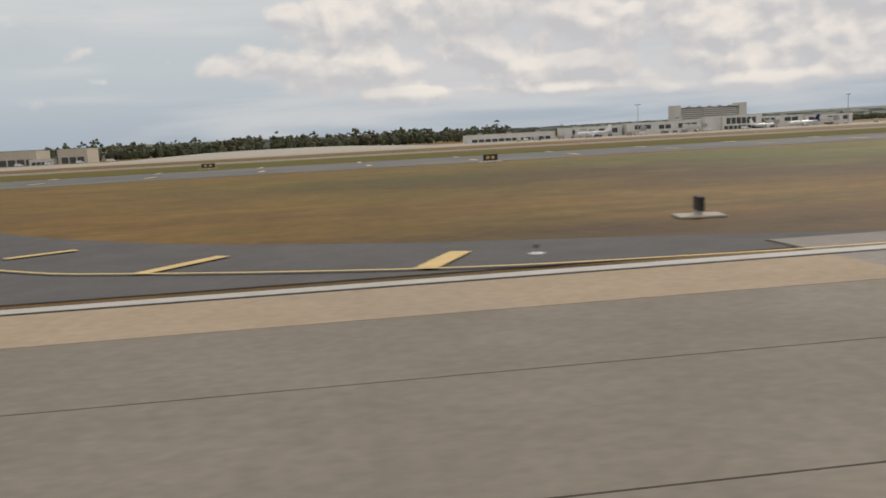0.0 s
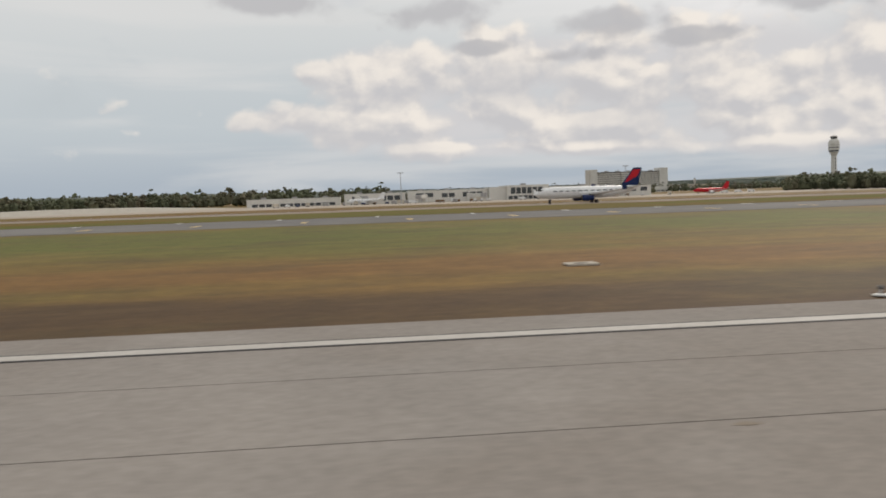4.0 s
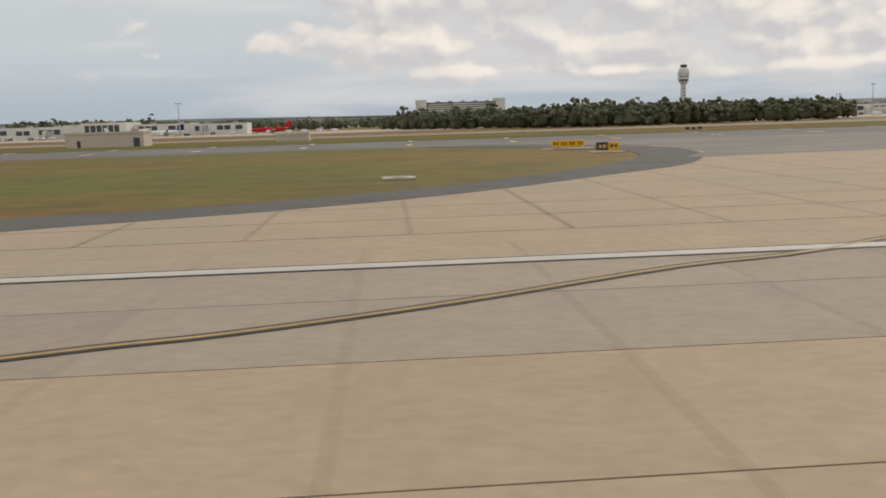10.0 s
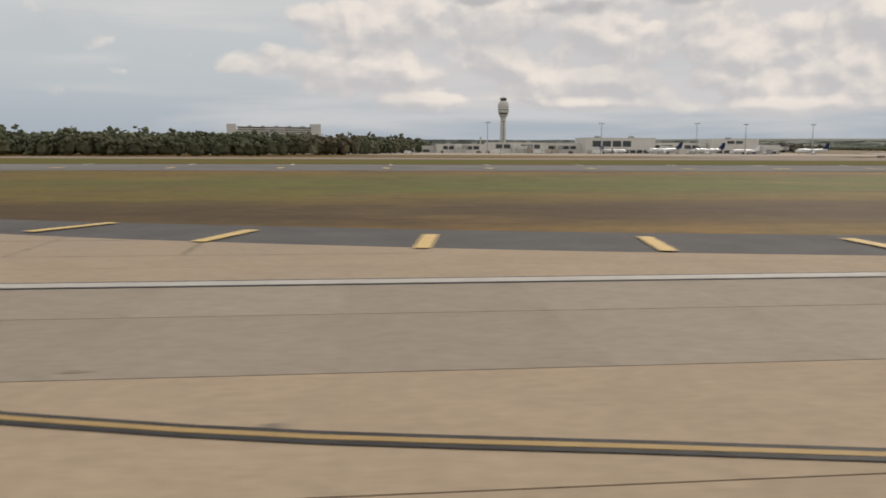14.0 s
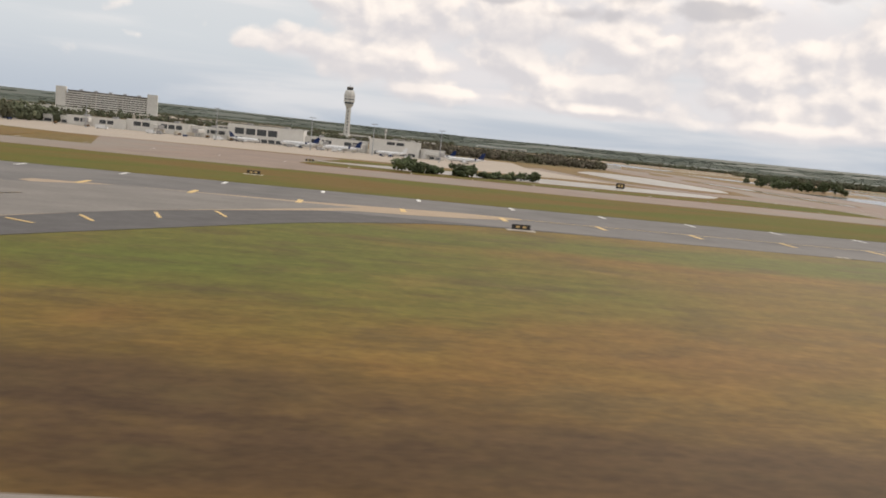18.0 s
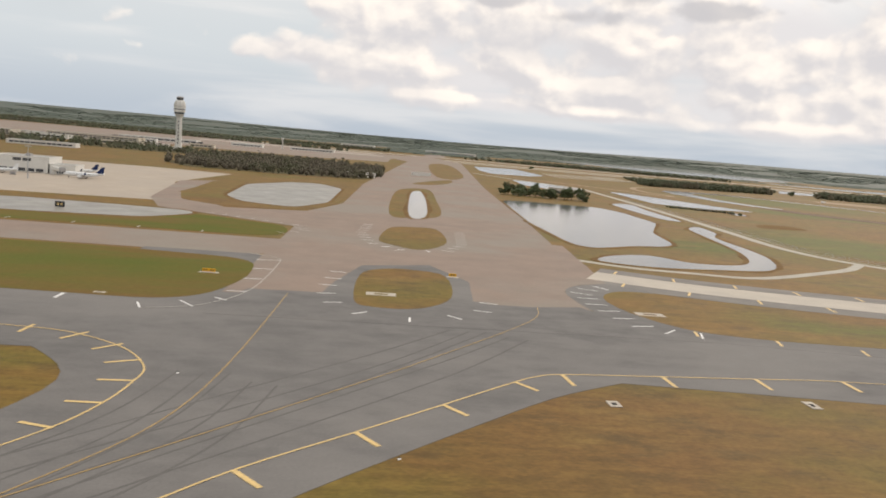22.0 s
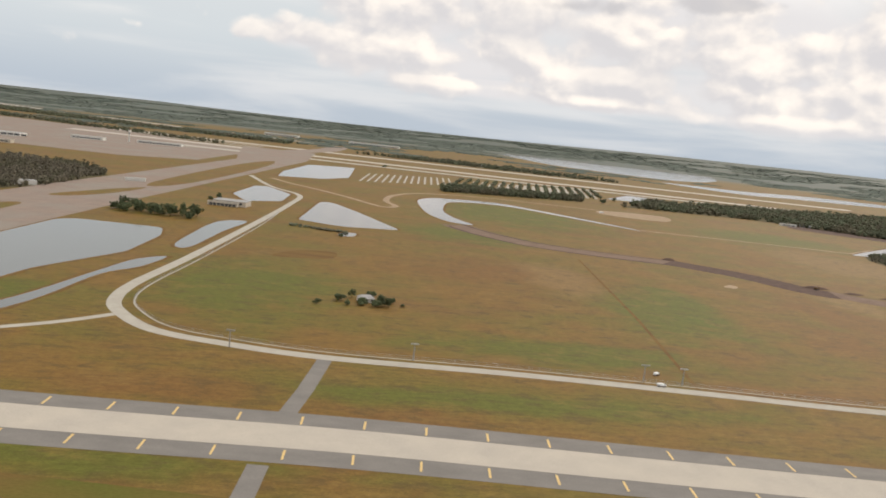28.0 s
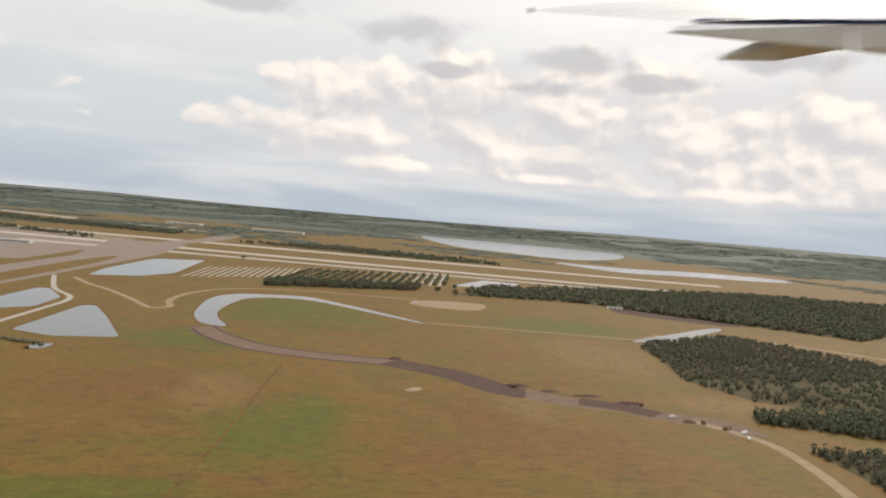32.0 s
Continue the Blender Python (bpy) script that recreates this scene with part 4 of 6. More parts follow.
for a, b in (((1436.5, 69), (1441, 63.5)), ((1450.7, 85.8), (1455.4, 80.1)), ((1464.7, 103.2), (1469.4, 97.5)), ((1482.8, 121), (1486.8, 115)), ((1500, 138), (1504.2, 132.2)), ((1518, 156), (1522, 150.2)), ((1530.7, 164), (1531.5, 155.5)), ((1556.3, 166.6), (1556.5, 158.3)), ((1581.2, 169), (1581, 160.3))):
    line_mark("taxiway_marking", [a, b], 1.0, YELLOW, "yellow bar across the taxiway edge", soft=0)
stripes("taxiway_marking", [(1604, 171), (1648, 169.5), (1700, 166), (1757, 162), (1900, 149)], 25.2, 8.5, 1.1, -1, YELLOW, "yellow bars along the taxiway edge", first=1.5)
stripes("taxiway_marking", [(1585, 213), (1608, 207), (1631, 201), (1652, 195), (1677, 192), (1703, 190), (1880, 174)], 24.5, 7, 0.9, 1, YELLOW, "yellow bars along the far taxiway edge", first=0.5)
stripes("taxiway_marking", [(x, y - 13.5) for x, y in LINE], 26.3, 9, 1.0, -1, YELLOW, "yellow bars on the taxiway shoulder", first=10)
stripes("taxiway_marking", [(x, y + 13.5) for x, y in LINE], 26.3, 9, 1.0, 1, YELLOW, "yellow bars on the taxiway shoulder", first=14)
stripes("island_marking", [(1478, 290), (1474, 250), (1478, 228), (1488, 216), (1502, 215), (1518, 228), (1524, 248)], 14, 6, 0.6, -1, WHITE, "pale bars round the island", first=4)
for a, b in (((1442, 303), (1450.8, 304)), ((1443, 282), (1450.5, 282.5)), ((1442.8, 261), (1449.5, 261.2)), ((1441.3, 238), (1447.4, 238)), ((1439.6, 226.6), (1443.4, 223.5)), ((1431, 219.6), (1436, 212.5)), ((1420.5, 214), (1423, 207))):
    line_mark("taxiway_marking", [a, b], 0.6, WHITE, "pale bar round the grass corner", soft=0)
line_mark("taxiway_edge_line", [(1437, 318), (1448, 312), (1451, 304), (1450.5, 275), (1449, 250), (1446, 233), (1441, 221), (1435, 213), (1423, 207)], 0.3, WORN, "worn pale edge line round the grass corner")
stripes("taxiway_marking", [(1579, 295), (1569, 288), (1562, 275), (1562, 252), (1565, 232), (1568, 221), (1577, 213), (1589, 209)], 11, 8, 0.6, 1, WHITE, "pale bars round the grass corner", first=4)
stripes("island_marking", [(1490, 462), (1486, 420), (1490, 380), (1504, 362), (1522, 367), (1533, 398), (1538, 456)], 10.5, 6, 0.7, -1, WHITE, "pale bars round the second island")
stripes("taxiway_marking", [(1446, 392), (1456, 410), (1452, 434), (1420, 452), (1390, 470)], 10, 7, 0.7, 1, WORN, "pale bars round the far grass corner")
stripes("taxiway_marking", [(-640, 372), (1430, 376)], 30, 6, 0.8, 1, WORN, "pale bars along the outer taxiway edge", first=6)
line_mark("lead_line", [(470, 0.5), (500, 3.8), (542.8, 10.6), (546.0, 11.1), (551.5, 12.3), (568.2, 18.0), (573.0, 19.3), (578.8, 21.6), (586.6, 25.4), (596.2, 29.3), (625, 48), (645, 75), (655, 110)], 0.2, OLDYELLOW, "yellow exit lead line with dark edges", 0.165, border=0.38)
line_mark("lead_line", [(900, 5.5), (871, 11), (857, 14), (835, 22), (811, 33), (802, 39), (791, 47), (784, 53), (775, 62), (768, 70), (760, 82), (748, 110)], 0.2, OLDYELLOW, "yellow exit lead line with dark edges", 0.165, border=0.38)
line_mark("lead_line", [(960, 12), (1000, 22), (1038, 39), (1050, 50), (1063, 62), (1078, 86), (1090, 116), (1110, 150)], 0.2, OLDYELLOW, "yellow exit lead line with dark edges", 0.165, border=0.38)
line_mark("lead_line", [(1425, 75), (1436, 93), (1449, 121), (1455, 160), (1460, 239)], 0.3, OLDYELLOW, "worn yellow taxiway centre line", 0.155)
line_mark("lead_line", [(1420, 74), (1440, 96), (1479, 144), (1500, 171), (1535, 220), (1542, 242)], 0.3, OLDYELLOW, "worn yellow taxiway centre line", 0.155)


def hold_line(a, b, label):
    root = thing("holding_position_line", 0, 0, 0, 0, label, "road marking", "", "structure")
    d = math.hypot(b[0] - a[0], b[1] - a[1])
    ux, uy = (b[0] - a[0]) / d, (b[1] - a[1]) / d
    nx, ny = -uy, ux
    for k in (0.0, 1.1):
        part("solid_line", strip(bmesh.new(), [(a[0] + nx * k, a[1] + ny * k), (b[0] + nx * k, b[1] + ny * k)], 0.22, 0.14, 0.155), OLDYELLOW, root)
    n = int(d / 2.0)
    for i in range(n):
        p = (a[0] + ux * i * 2.0 - nx * 1.3, a[1] + uy * i * 2.0 - ny * 1.3)
        part("dash", strip(bmesh.new(), [(0, 0), (ux, uy)], 0.8, 0.0, 0.012), BLACK if i % 2 else OLDYELLOW, root, at=(p[0], p[1], 0.145))


line_mark("lead_line", [(741.5, 18), (742, 25), (742, 30), (743, 36), (743.5, 46), (745, 76), (748, 100)], 0.3, OLDYELLOW, "worn exit lead line with dark edges", 0.165, border=0.5)
hold_line((744, 92.5), (776, 84), "yellow and black dashed holding line")
hold_line((1062, 100), (1104, 74.5), "yellow and black dashed holding line")


def red_sign(x, y, turn, words):
    """A red panel painted on the pavement with white characters."""
    root = thing("surface_painted_sign", x, y, 0, turn, "red painted holding sign with white characters", "road marking", "", "structure")
    part("panel", boxes((-4.9, -1.5, 0.14, 4.9, 1.5, 0.152)), RED, root)
    cu = bpy.data.curves.new("characters", "FONT")
    cu.body, cu.size, cu.align_x, cu.align_y, cu.extrude = words, 3.3 * U, "CENTER", "CENTER", 0.003
    tmp = bpy.data.objects.new("characters", cu)
    me = bpy.data.meshes.new_from_object(tmp)
    me.materials.append(WHITE)
    ob = new("characters", me)
    ob.parent, ob.location = root, (0, 0, 0.16 * U)
    bpy.data.objects.remove(tmp)
    return root

# rubber left by tyres where aircraft turn off
for k in range(10):
    o = (k - 4.5) * 2.6
    line = [(1425, 78), (1436, 94), (1449, 121), (1455, 150)] if k % 2 else [(1428, 82), (1446, 104), (1479, 144), (1500, 171), (1520, 200)]
    band("tyre_mark", [(x + o, y - o * 0.35 + 2 * math.sin(k + n)) for n, (x, y) in enumerate(line)], 0.45, 0.075 + 0.0006 * k, TYRE, "faint curved tyre mark on asphalt", "tyre mark")
flat("pale_fillet", [(1120, 166), (1185, 174), (1212, 187), (1196, 190), (1160, 184), (1100, 180)], 0.085, TAN, "pale concrete fillet at the taxiway edge", "taxiway", soft=3)

for k, (x, y) in enumerate(((861.5, 13.2), (868, 11.8), (857, 17), (884, 18), (759, 11.5), (760, 20), (530, 12.2), (541, 12), (640, 14), (655, 19), (405, 21), (420, 24), (60, 18), (120, 14), (131, 19), (220, 16))):
    pts = [(x + (.26 + .1 * math.sin(k + i)) * math.cos(i * .7), y + (.15 + .05 * math.sin(2 * k + i)) * math.sin(i * .7)) for i in range(9)]
    flat("rubber_stain", pts, 0.139, STAIN, "small dark rubber stain on concrete", "stain")

for q in ((1421, 85.5), (1433, 77.8)):
    red_sign(q[0], q[1], 147, "36R-18L")
for q in ((752, 92.8), (763.5, 90)):
    red_sign(q[0], q[1], 165, "36R-18L")
for q in ((1078.5, 97.5), (1088.5, 91.8)):
    red_sign(q[0], q[1], 149, "36R-18L")
hold_line((1404, 91), (1440, 68), "yellow and black dashed holding line")


# ---- plants ----
ICO_V, ICO_F = None, None


def ico():
    global ICO_V, ICO_F
    if ICO_V is None:
        bm = bmesh.new()
        bmesh.ops.create_icosphere(bm, subdivisions=1, radius=1)
        ICO_V = np.array([v.co[:] for v in bm.verts])
        ICO_F = np.array([[v.index for v in f.verts] for f in bm.faces])
        bm.free()
    return ICO_V, ICO_F


def clumps(name, rows, mat, rng, parent=None, rough=0.28, at=(0, 0, 0)):
    """One mesh of many uneven leaf clumps: rows of (x, y, z, radius, height radius) in full metres."""
    v, f = ico()
    rows = np.array(rows, float)
    n, k = len(rows), len(v)
    jit = 1 + rng.uniform(-rough, rough, (n, k, 1))
    ang = rng.uniform(0, 6.28, n)
    c, s = np.cos(ang)[:, None], np.sin(ang)[:, None]
    vx = v[None, :, 0] * c - v[None, :, 1] * s
    vy = v[None, :, 0] * s + v[None, :, 1] * c
    base = np.stack([vx, vy, np.broadcast_to(v[None, :, 2], vx.shape)], 2) * jit
    pts = base * np.stack([rows[:, 3], rows[:, 3], rows[:, 4]], 1)[:, None, :] + rows[:, None, :3]
    faces = f[None] + (np.arange(n) * k)[:, None, None]
    me = bpy.data.meshes.new(name)
    me.from_pydata((pts * U).reshape(-1, 3).tolist(), [], faces.reshape(-1, 3).tolist())
    me.materials.append(mat)
    me.update()
    ob = new(name, me)
    ob.location = [q * U for q in at]
    if parent:
        ob.parent = parent
    return ob


def tree(x, y, h, w, seed, label, name="tree", bush=False, group=""):
    rng = np.random.default_rng(seed)
    root = thing(name, x, y, 0, rng.uniform(0, 360), label, "bush" if bush else "tree", group)
    bm = bmesh.new()
    th = h * (0.25 if bush else 0.4)
    lean = rng.uniform(-0.06, 0.06, 2) * h
    rings = []
    for t in (0.0, 0.15, 0.5, 1.0):
        r = h * 0.03 * (1.25 - t)
        rings.append([(lean[0] * t + r * math.cos(a), lean[1] * t + r * math.sin(a), th * t) for a in [k * math.pi / 3 for k in range(6)]])
    ring_loft(bm, rings)
    for k in range(4):
        a = rng.uniform(0, 6.28)
        p0 = Vector((lean[0] * .6, lean[1] * .6, th * rng.uniform(.5, .8)))
        p1 = p0 + Vector((math.cos(a) * w * .3, math.sin(a) * w * .3, h * .22))
        r0, r1 = h * .013, h * .005
        ring_loft(bm, [[(p.x + r * math.cos(b), p.y + r * math.sin(b), p.z) for b in (0, 2.1, 4.2)] for p, r in ((p0, r0), (p1, r1))])
    part("trunk", bm, BARK, root)
    rows = []
    lobes = [(rng.uniform(-.36, .36) * w, rng.uniform(-.36, .36) * w, h * rng.uniform(.2 if bush else .28, .78), w * rng.uniform(.17, .3)) for _ in range(9)]
    for lx, ly, lz, lr in lobes:
        for _ in range(22):
            d = rng.normal(size=3)
            d *= lr / np.linalg.norm(d) * rng.uniform(.55, 1.05)
            r = lr * rng.uniform(.16, .34)
            rows.append((lx + d[0], ly + d[1], max(r, lz + d[2] * (h / w) * .9), r, r * .85))
    clumps("crown", rows, LEAF, rng, root, 0.4)
    return root


def wood(name, poly, count, h, label, seed, mat=None, blobs=6, spread=1.0):
    """A wood as one mass of many crowns inside an outline."""
    rng = np.random.default_rng(seed)
    xs, ys = [p[0] for p in poly], [p[1] for p in poly]
    rows, made = [], 0
    while made < count:
        x, y = rng.uniform(min(xs), max(xs)), rng.uniform(min(ys), max(ys))
        if not inside(x, y, poly):
            continue
        made += 1
        th = h * rng.uniform(.62, 1.15) * (1.3 if rng.random() < .1 else 1)
        cw = h * .34 * spread * rng.uniform(.75, 1.3)
        g = rise(x, y)
        for _ in range(blobs + 5):
            u = rng.uniform(-.45, 1.0)
            a = rng.uniform(0, 6.283)
            out = cw * math.sqrt(max(0.05, 1 - u * u)) * rng.uniform(.55, 1.1)
            rr = cw * rng.uniform(.16, .36)
            rows.append((x + out * math.cos(a), y + out * math.sin(a), g + th * (.62 + .34 * u), rr, rr * rng.uniform(.65, 1.0)))
        rows.append((x, y, g + th * .34, cw * .7, th * .34))
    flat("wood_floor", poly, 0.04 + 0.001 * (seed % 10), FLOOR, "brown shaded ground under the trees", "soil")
    return tagged(clumps(name, rows, mat or WOOD, rng), label, "trees", "", "stuff")


wood("wood", [(565, 640), (600, 560), (650, 430), (693, 385), (780, 398), (835, 420), (900, 600), (930, 760), (820, 820), (650, 780)], 1500, 11.5, "dense dark evergreen wood beside the taxiway", 11, blobs=15)
wood("wood", [(-420, 1150), (240, 1120), (260, 1220), (-420, 1300)], 330, 21, "dark line of tall trees beyond the apron", 12, blobs=8)
wood("wood", [(260, 1130), (600, 1010), (620, 1150), (280, 1300)], 160, 13, "scattered trees behind the terminal", 13)
wood("wood", [(560, 1250), (900, 1330), (1130, 1480), (1100, 1560), (600, 1420)], 220, 12, "green trees below the hotel", 14)
wood("wood", [(1225, 1050), (1273, 968), (1380, 962), (1481, 990), (1508, 1060), (1518, 1300), (1460, 1420), (1300, 1500), (1220, 1400)], 1300, 10, "brown and green winter wood inside the taxiways", 15, mat=WINTER, blobs=7)
wood("wood", [(2100, 1650), (2445, 1758), (2470, 1860), (2110, 1770)], 600, 13, "dark green stand of pines beside the car park", 16, blobs=7)
wood("wood", [(2530, 1720), (2840, 1715), (3040, 1530), (3280, 1330), (3500, 1500), (3900, 1750), (4300, 2200), (3580, 2300), (2980, 2080), (2650, 1940)], 3800, 13, "long dark forest belt", 17, blobs=4, spread=1.5)
wood("wood", [(2666, 850), (2700, 1000), (2712, 1095), (2740, 1145), (2960, 1285), (3120, 1010), (2990, 800), (2815, 680), (2700, 752)], 1200, 6.4, "low dense green scrub wood behind the earthworks", 18, blobs=4, spread=1.5)
wood("wood", [(2666, 850), (2700, 1000), (2712, 1095), (2740, 1145), (2960, 1285), (3120, 1010), (2960, 900), (2780, 860)], 900, 6.0, "brown winter scrub behind the earthworks", 26, mat=WINTER, blobs=4, spread=1.5)
wood("wood", [(1010, 1380), (1120, 1340), (1270, 1390), (1300, 1480), (1180, 1470), (1050, 1480)], 130, 10, "trees round the foot of the control tower", 27, blobs=6)
wood("wood", [(380, 1500), (640, 1560), (900, 1620), (1150, 1600), (1150, 1660), (600, 1680), (380, 1600)], 150, 9, "scattered trees between car parks", 28, blobs=5)
wood("wood", [(2645, 651), (2768, 600), (2850, 640), (2900, 740), (2800, 690), (2656, 682)], 420, 11, "dark trees at the end of the haul track", 19, blobs=7)
wood("wood", [(2640, 560), (2640, 470), (2620, 430), (2760, 400), (2850, 520), (2760, 560)], 480, 8, "low green wood at the end of the field", 20, blobs=6)
wood("wood", [(-300, 3850), (700, 3350), (1400, 2880), (1450, 2960), (700, 3520), (-300, 4050)], 500, 12, "dark far tree belt beyond the apron", 21, blobs=4, spread=1.6)
wood("wood", [(-800, 5500), (200, 4650), (900, 4150), (1600, 3820), (1600, 3560), (900, 3850), (0, 4400), (-800, 5100)], 1500, 12, "dark far tree belt between the runways", 22, blobs=3, spread=2.2)
wood("wood", [(1900, 3300), (2600, 3050), (2950, 3000), (2900, 3200), (2300, 3500)], 420, 12, "dark tree belt beside the far runway", 23, blobs=3, spread=2.0)


def far_forest():
    rng = np.random.default_rng(31)
    lakes = ([(2950, 7000), (4500, 7100), (4850, 6000), (4400, 4600), (3600, 3850), (3200, 4100), (2900, 4650)],
             [(3250, 3800), (4500, 3800), (4600, 2900), (3300, 2800)])
    rows = []
    while len(rows) < 13000:
        a, r = rng.uniform(-0.35, 3.3), 3700 + 6400 * rng.random() ** 0.8
        x, y = 1200 + r * math.cos(a), r * math.sin(a)
        if y < 3500 - 0.28 * (x - 1000) and x < 4300 or y < -600:
            continue
        if any(inside(x, y, p) for p in lakes):
            continue
        if noise.noise((x / 700, y / 500, 0.3)) < (0.02 if r < 6500 else -0.25):
            continue
        s = 22 + r / 190 * rng.uniform(.6, 1.3)
        rows.append((x, y, rise(x, y), s, rng.uniform(2.5, 5)))
    return tagged(clumps("far_forest", rows, FARWOOD, rng, None, 0.3), "dark flat woodland reaching the horizon", "forest", "", "stuff")


far_forest()

for k, (x, y, h, w) in enumerate(((1192, 392, 8, 13), (1201, 394, 6, 12), (1210, 398, 6, 12), (1219, 399, 6.5, 11), (1227, 402, 7, 11), (1236, 404, 4.5, 10), (1244, 408, 4.5, 10), (1254, 412, 4.5, 9), (1264, 420, 6, 10))):
    tree(x, y, h, w, 100 + k, "dark rounded bush on the ditch bank", "bush", True, "bushes on the ditch bank")
for k in range(15):
    tree(1648 + k * 6.6, 903 - k * 1.2 + 14 * math.sin(k * 2.3), 10.5 + 6 * math.sin(k * 1.7) ** 2, 14, 140 + k, "dark leafy tree beside the wide pond", "tree", False, "trees beside the pond")
for k, (x, y, h, w) in enumerate(((1946, 520, 7.5, 9), (1924, 534, 6, 7), (1938, 540, 5, 7), (1921, 508, 4, 5), (1953, 526, 4.6, 7), (1961, 516, 2.4, 4), (1931, 512, 5.5, 8), (1941, 509, 6, 8), (1950, 513, 7, 9), (1916, 522, 5, 8), (1900, 505, 4, 6))):
    tree(x, y, h, w, 170 + k, "dark tree round the lone white house", "tree", False, "trees round the house")
for k, (x, y, h, w) in enumerate(((1998, 2400, 9, 16), (1730, 1100, 10, 9), (1722, 1085, 6, 7), (1908, 840, 3, 5), (2500, 1780, 12, 14), (2560, 1880, 10, 12))):
    tree(x, y, h, w, 180 + k, "single dark tree standing in open grass", "tree")


# ---- runway equipment ----
def guidance_sign(x, y, turn, panels, label, w=2.6, h=1.1):
    """A lit guidance sign on its concrete pad."""
    root = thing("guidance_sign", x, y, 0.02, turn, label, "airfield sign")
    part("pad", boxes((-w * .75, -1.3, 0, w * .75, 1.3, 0.12), bevel=0.02), PALE, root, "pale concrete pad")
    n = len(panels)
    for i, mat in enumerate(panels):
        x0, x1 = -w / 2 + w * i / n, -w / 2 + w * (i + 1) / n - 0.03
        p = part("panel", boxes((x0, -0.16, 0.35, x1, 0.16, 0.35 + h), bevel=0.03), mat, root)
        for j in range(2):
            bx = x0 + (x1 - x0) * (0.22 + 0.36 * j)
            part("mark", boxes((bx, -0.172, 0.35 + h * .28, bx + (x1 - x0) * .2, -0.162, 0.35 + h * .72)), YELLOW if mat is BLACK else BLACK, p)
    for px in (-w * .4, 0, w * .4):
        part("leg", boxes((px - 0.05, -0.05, 0.1, px + 0.05, 0.05, 0.36)), METAL, root)
    return root


YS, BK = SIGN, BLACK
guidance_sign(20, 43, 80, (BK,), "dark back of an airfield sign on a pale pad", 1.3, 0.8)
guidance_sign(472.2, 44.4, -55, (YS, BK), "yellow and black airfield sign on a pale pad", 1.7, 0.65)
guidance_sign(607, 131, 0, (YS, YS, YS, YS), "long yellow airfield sign with black characters", 5.5, 1.1)
guidance_sign(609, 114, 0, (BK, YS), "black and yellow airfield sign", 3.4, 1.1)
guidance_sign(686, 63.5, -8, (YS, YS, BK), "yellow and black airfield sign on the island", 3.7, 0.9)
guidance_sign(704.5, 74, -8, (BK, YS, YS), "black and yellow airfield sign on the island", 3.7, 0.9)
guidance_sign(792, 137, 0, (YS, YS, YS, YS), "long yellow airfield sign with black characters", 6.5, 0.8)
guidance_sign(797, 114, -20, (YS, YS, BK), "yellow and black airfield sign at the grass corner", 3.2, 0.8)
guidance_sign(923.5, 38.5, -60, (YS,), "yellow airfield sign on a pale pad", 1.9, 1.2)
guidance_sign(1049, 100, 0, (BK, YS), "black and yellow airfield sign on the grass", 4.2, 1.1)
guidance_sign(1112, 66.5, -10, (YS, YS, BK), "yellow and black airfield sign on the grass", 3.4, 0.85)
guidance_sign(1106, 44.5, 60, (BK,), "dark back of an airfield sign on a pale pad", 1.4, 1.5)
guidance_sign(1407, 109.5, -25, (YS, BK, YS), "yellow and black airfield sign on a long pad", 6.0, 1.1)
guidance_sign(1206, 161.5, 0, (BK,), "dark airfield sign at the taxiway edge", 4.0, 1.0)
guidance_sign(1137, 262, 0, (BK,), "dark airfield sign on the far grass", 4.2, 1.0)
guidance_sign(1146, 403, 0, (BK,), "dark airfield sign on the far grass", 4.2, 1.0)
guidance_sign(1319, 436, 0, (BK,), "dark square airfield sign by the ditch", 5.0, 3.0)
guidance_sign(671, 240, 0, (BK,), "dark airfield sign beside the taxiway", 5.0, 0.9)
guidance_sign(-40, 246, 0, (BK,), "dark airfield sign beside the taxiway", 4.0, 1.2)
guidance_sign(30, 160, 0, (BK,), "dark airfield sign beside the taxiway", 3.0, 1.2)
guidance_sign(1430, 268, 0, (YS, YS), "yellow airfield sign at the grass corner", 4.5, 1.1)
guidance_sign(1519, 292, 0, (YS,), "yellow airfield sign on the island", 3.0, 1.1)


def drain(x, y, label, w=3.2, d=2.2, turn=0):
    root = thing("drain_inlet", x, y, 0.02, turn, label, "drain")
    part("collar", boxes((-w, -d, 0, w, -d * .45, 0.14), (-w, d * .45, 0, w, d, 0.14), (-w, -d * .45, 0, -w * .45, d * .45, 0.14), (w * .45, -d * .45, 0, w, d * .45, 0.14)), PALE, root)
    part("grate", boxes(*[(-w * .45, -d * .45 + d * .9 * i / 5, 0.02, w * .45, -d * .45 + d * .9 * (i + .45) / 5, 0.1) for i in range(5)]), BLACK, root, "dark iron grate")
    return root


for x, y, w, d in ((102, 52.5, 1.7, 1.3), (227, 54.5, 1.9, 1.4), (540, 55.8, 2, 1.4), (578, 74, 2.6, 2.2), (683, 42, 1.9, 0.9), (1121, 74, 2.2, 2.2), (1281, 164.5, 2.4, 1.6), (1394, 151, 2.4, 1.8), (1387, 77.5, 2.0, 1.3),
                   (1537, 144, 2.2, 3), (1585, 150, 2.2, 4), (1048, 78, 3, 1.6), (347, 57, 2, 1.4), (1407, 224, 3, 1.5)):
    drain(x, y, "pale concrete drain inlet in the grass", w * .58, d * .62)
for x, y in ((1490, 248), (1581, 242)):
    drain(x, y, "wide dark culvert mouth in the grass", 5, 2.5)


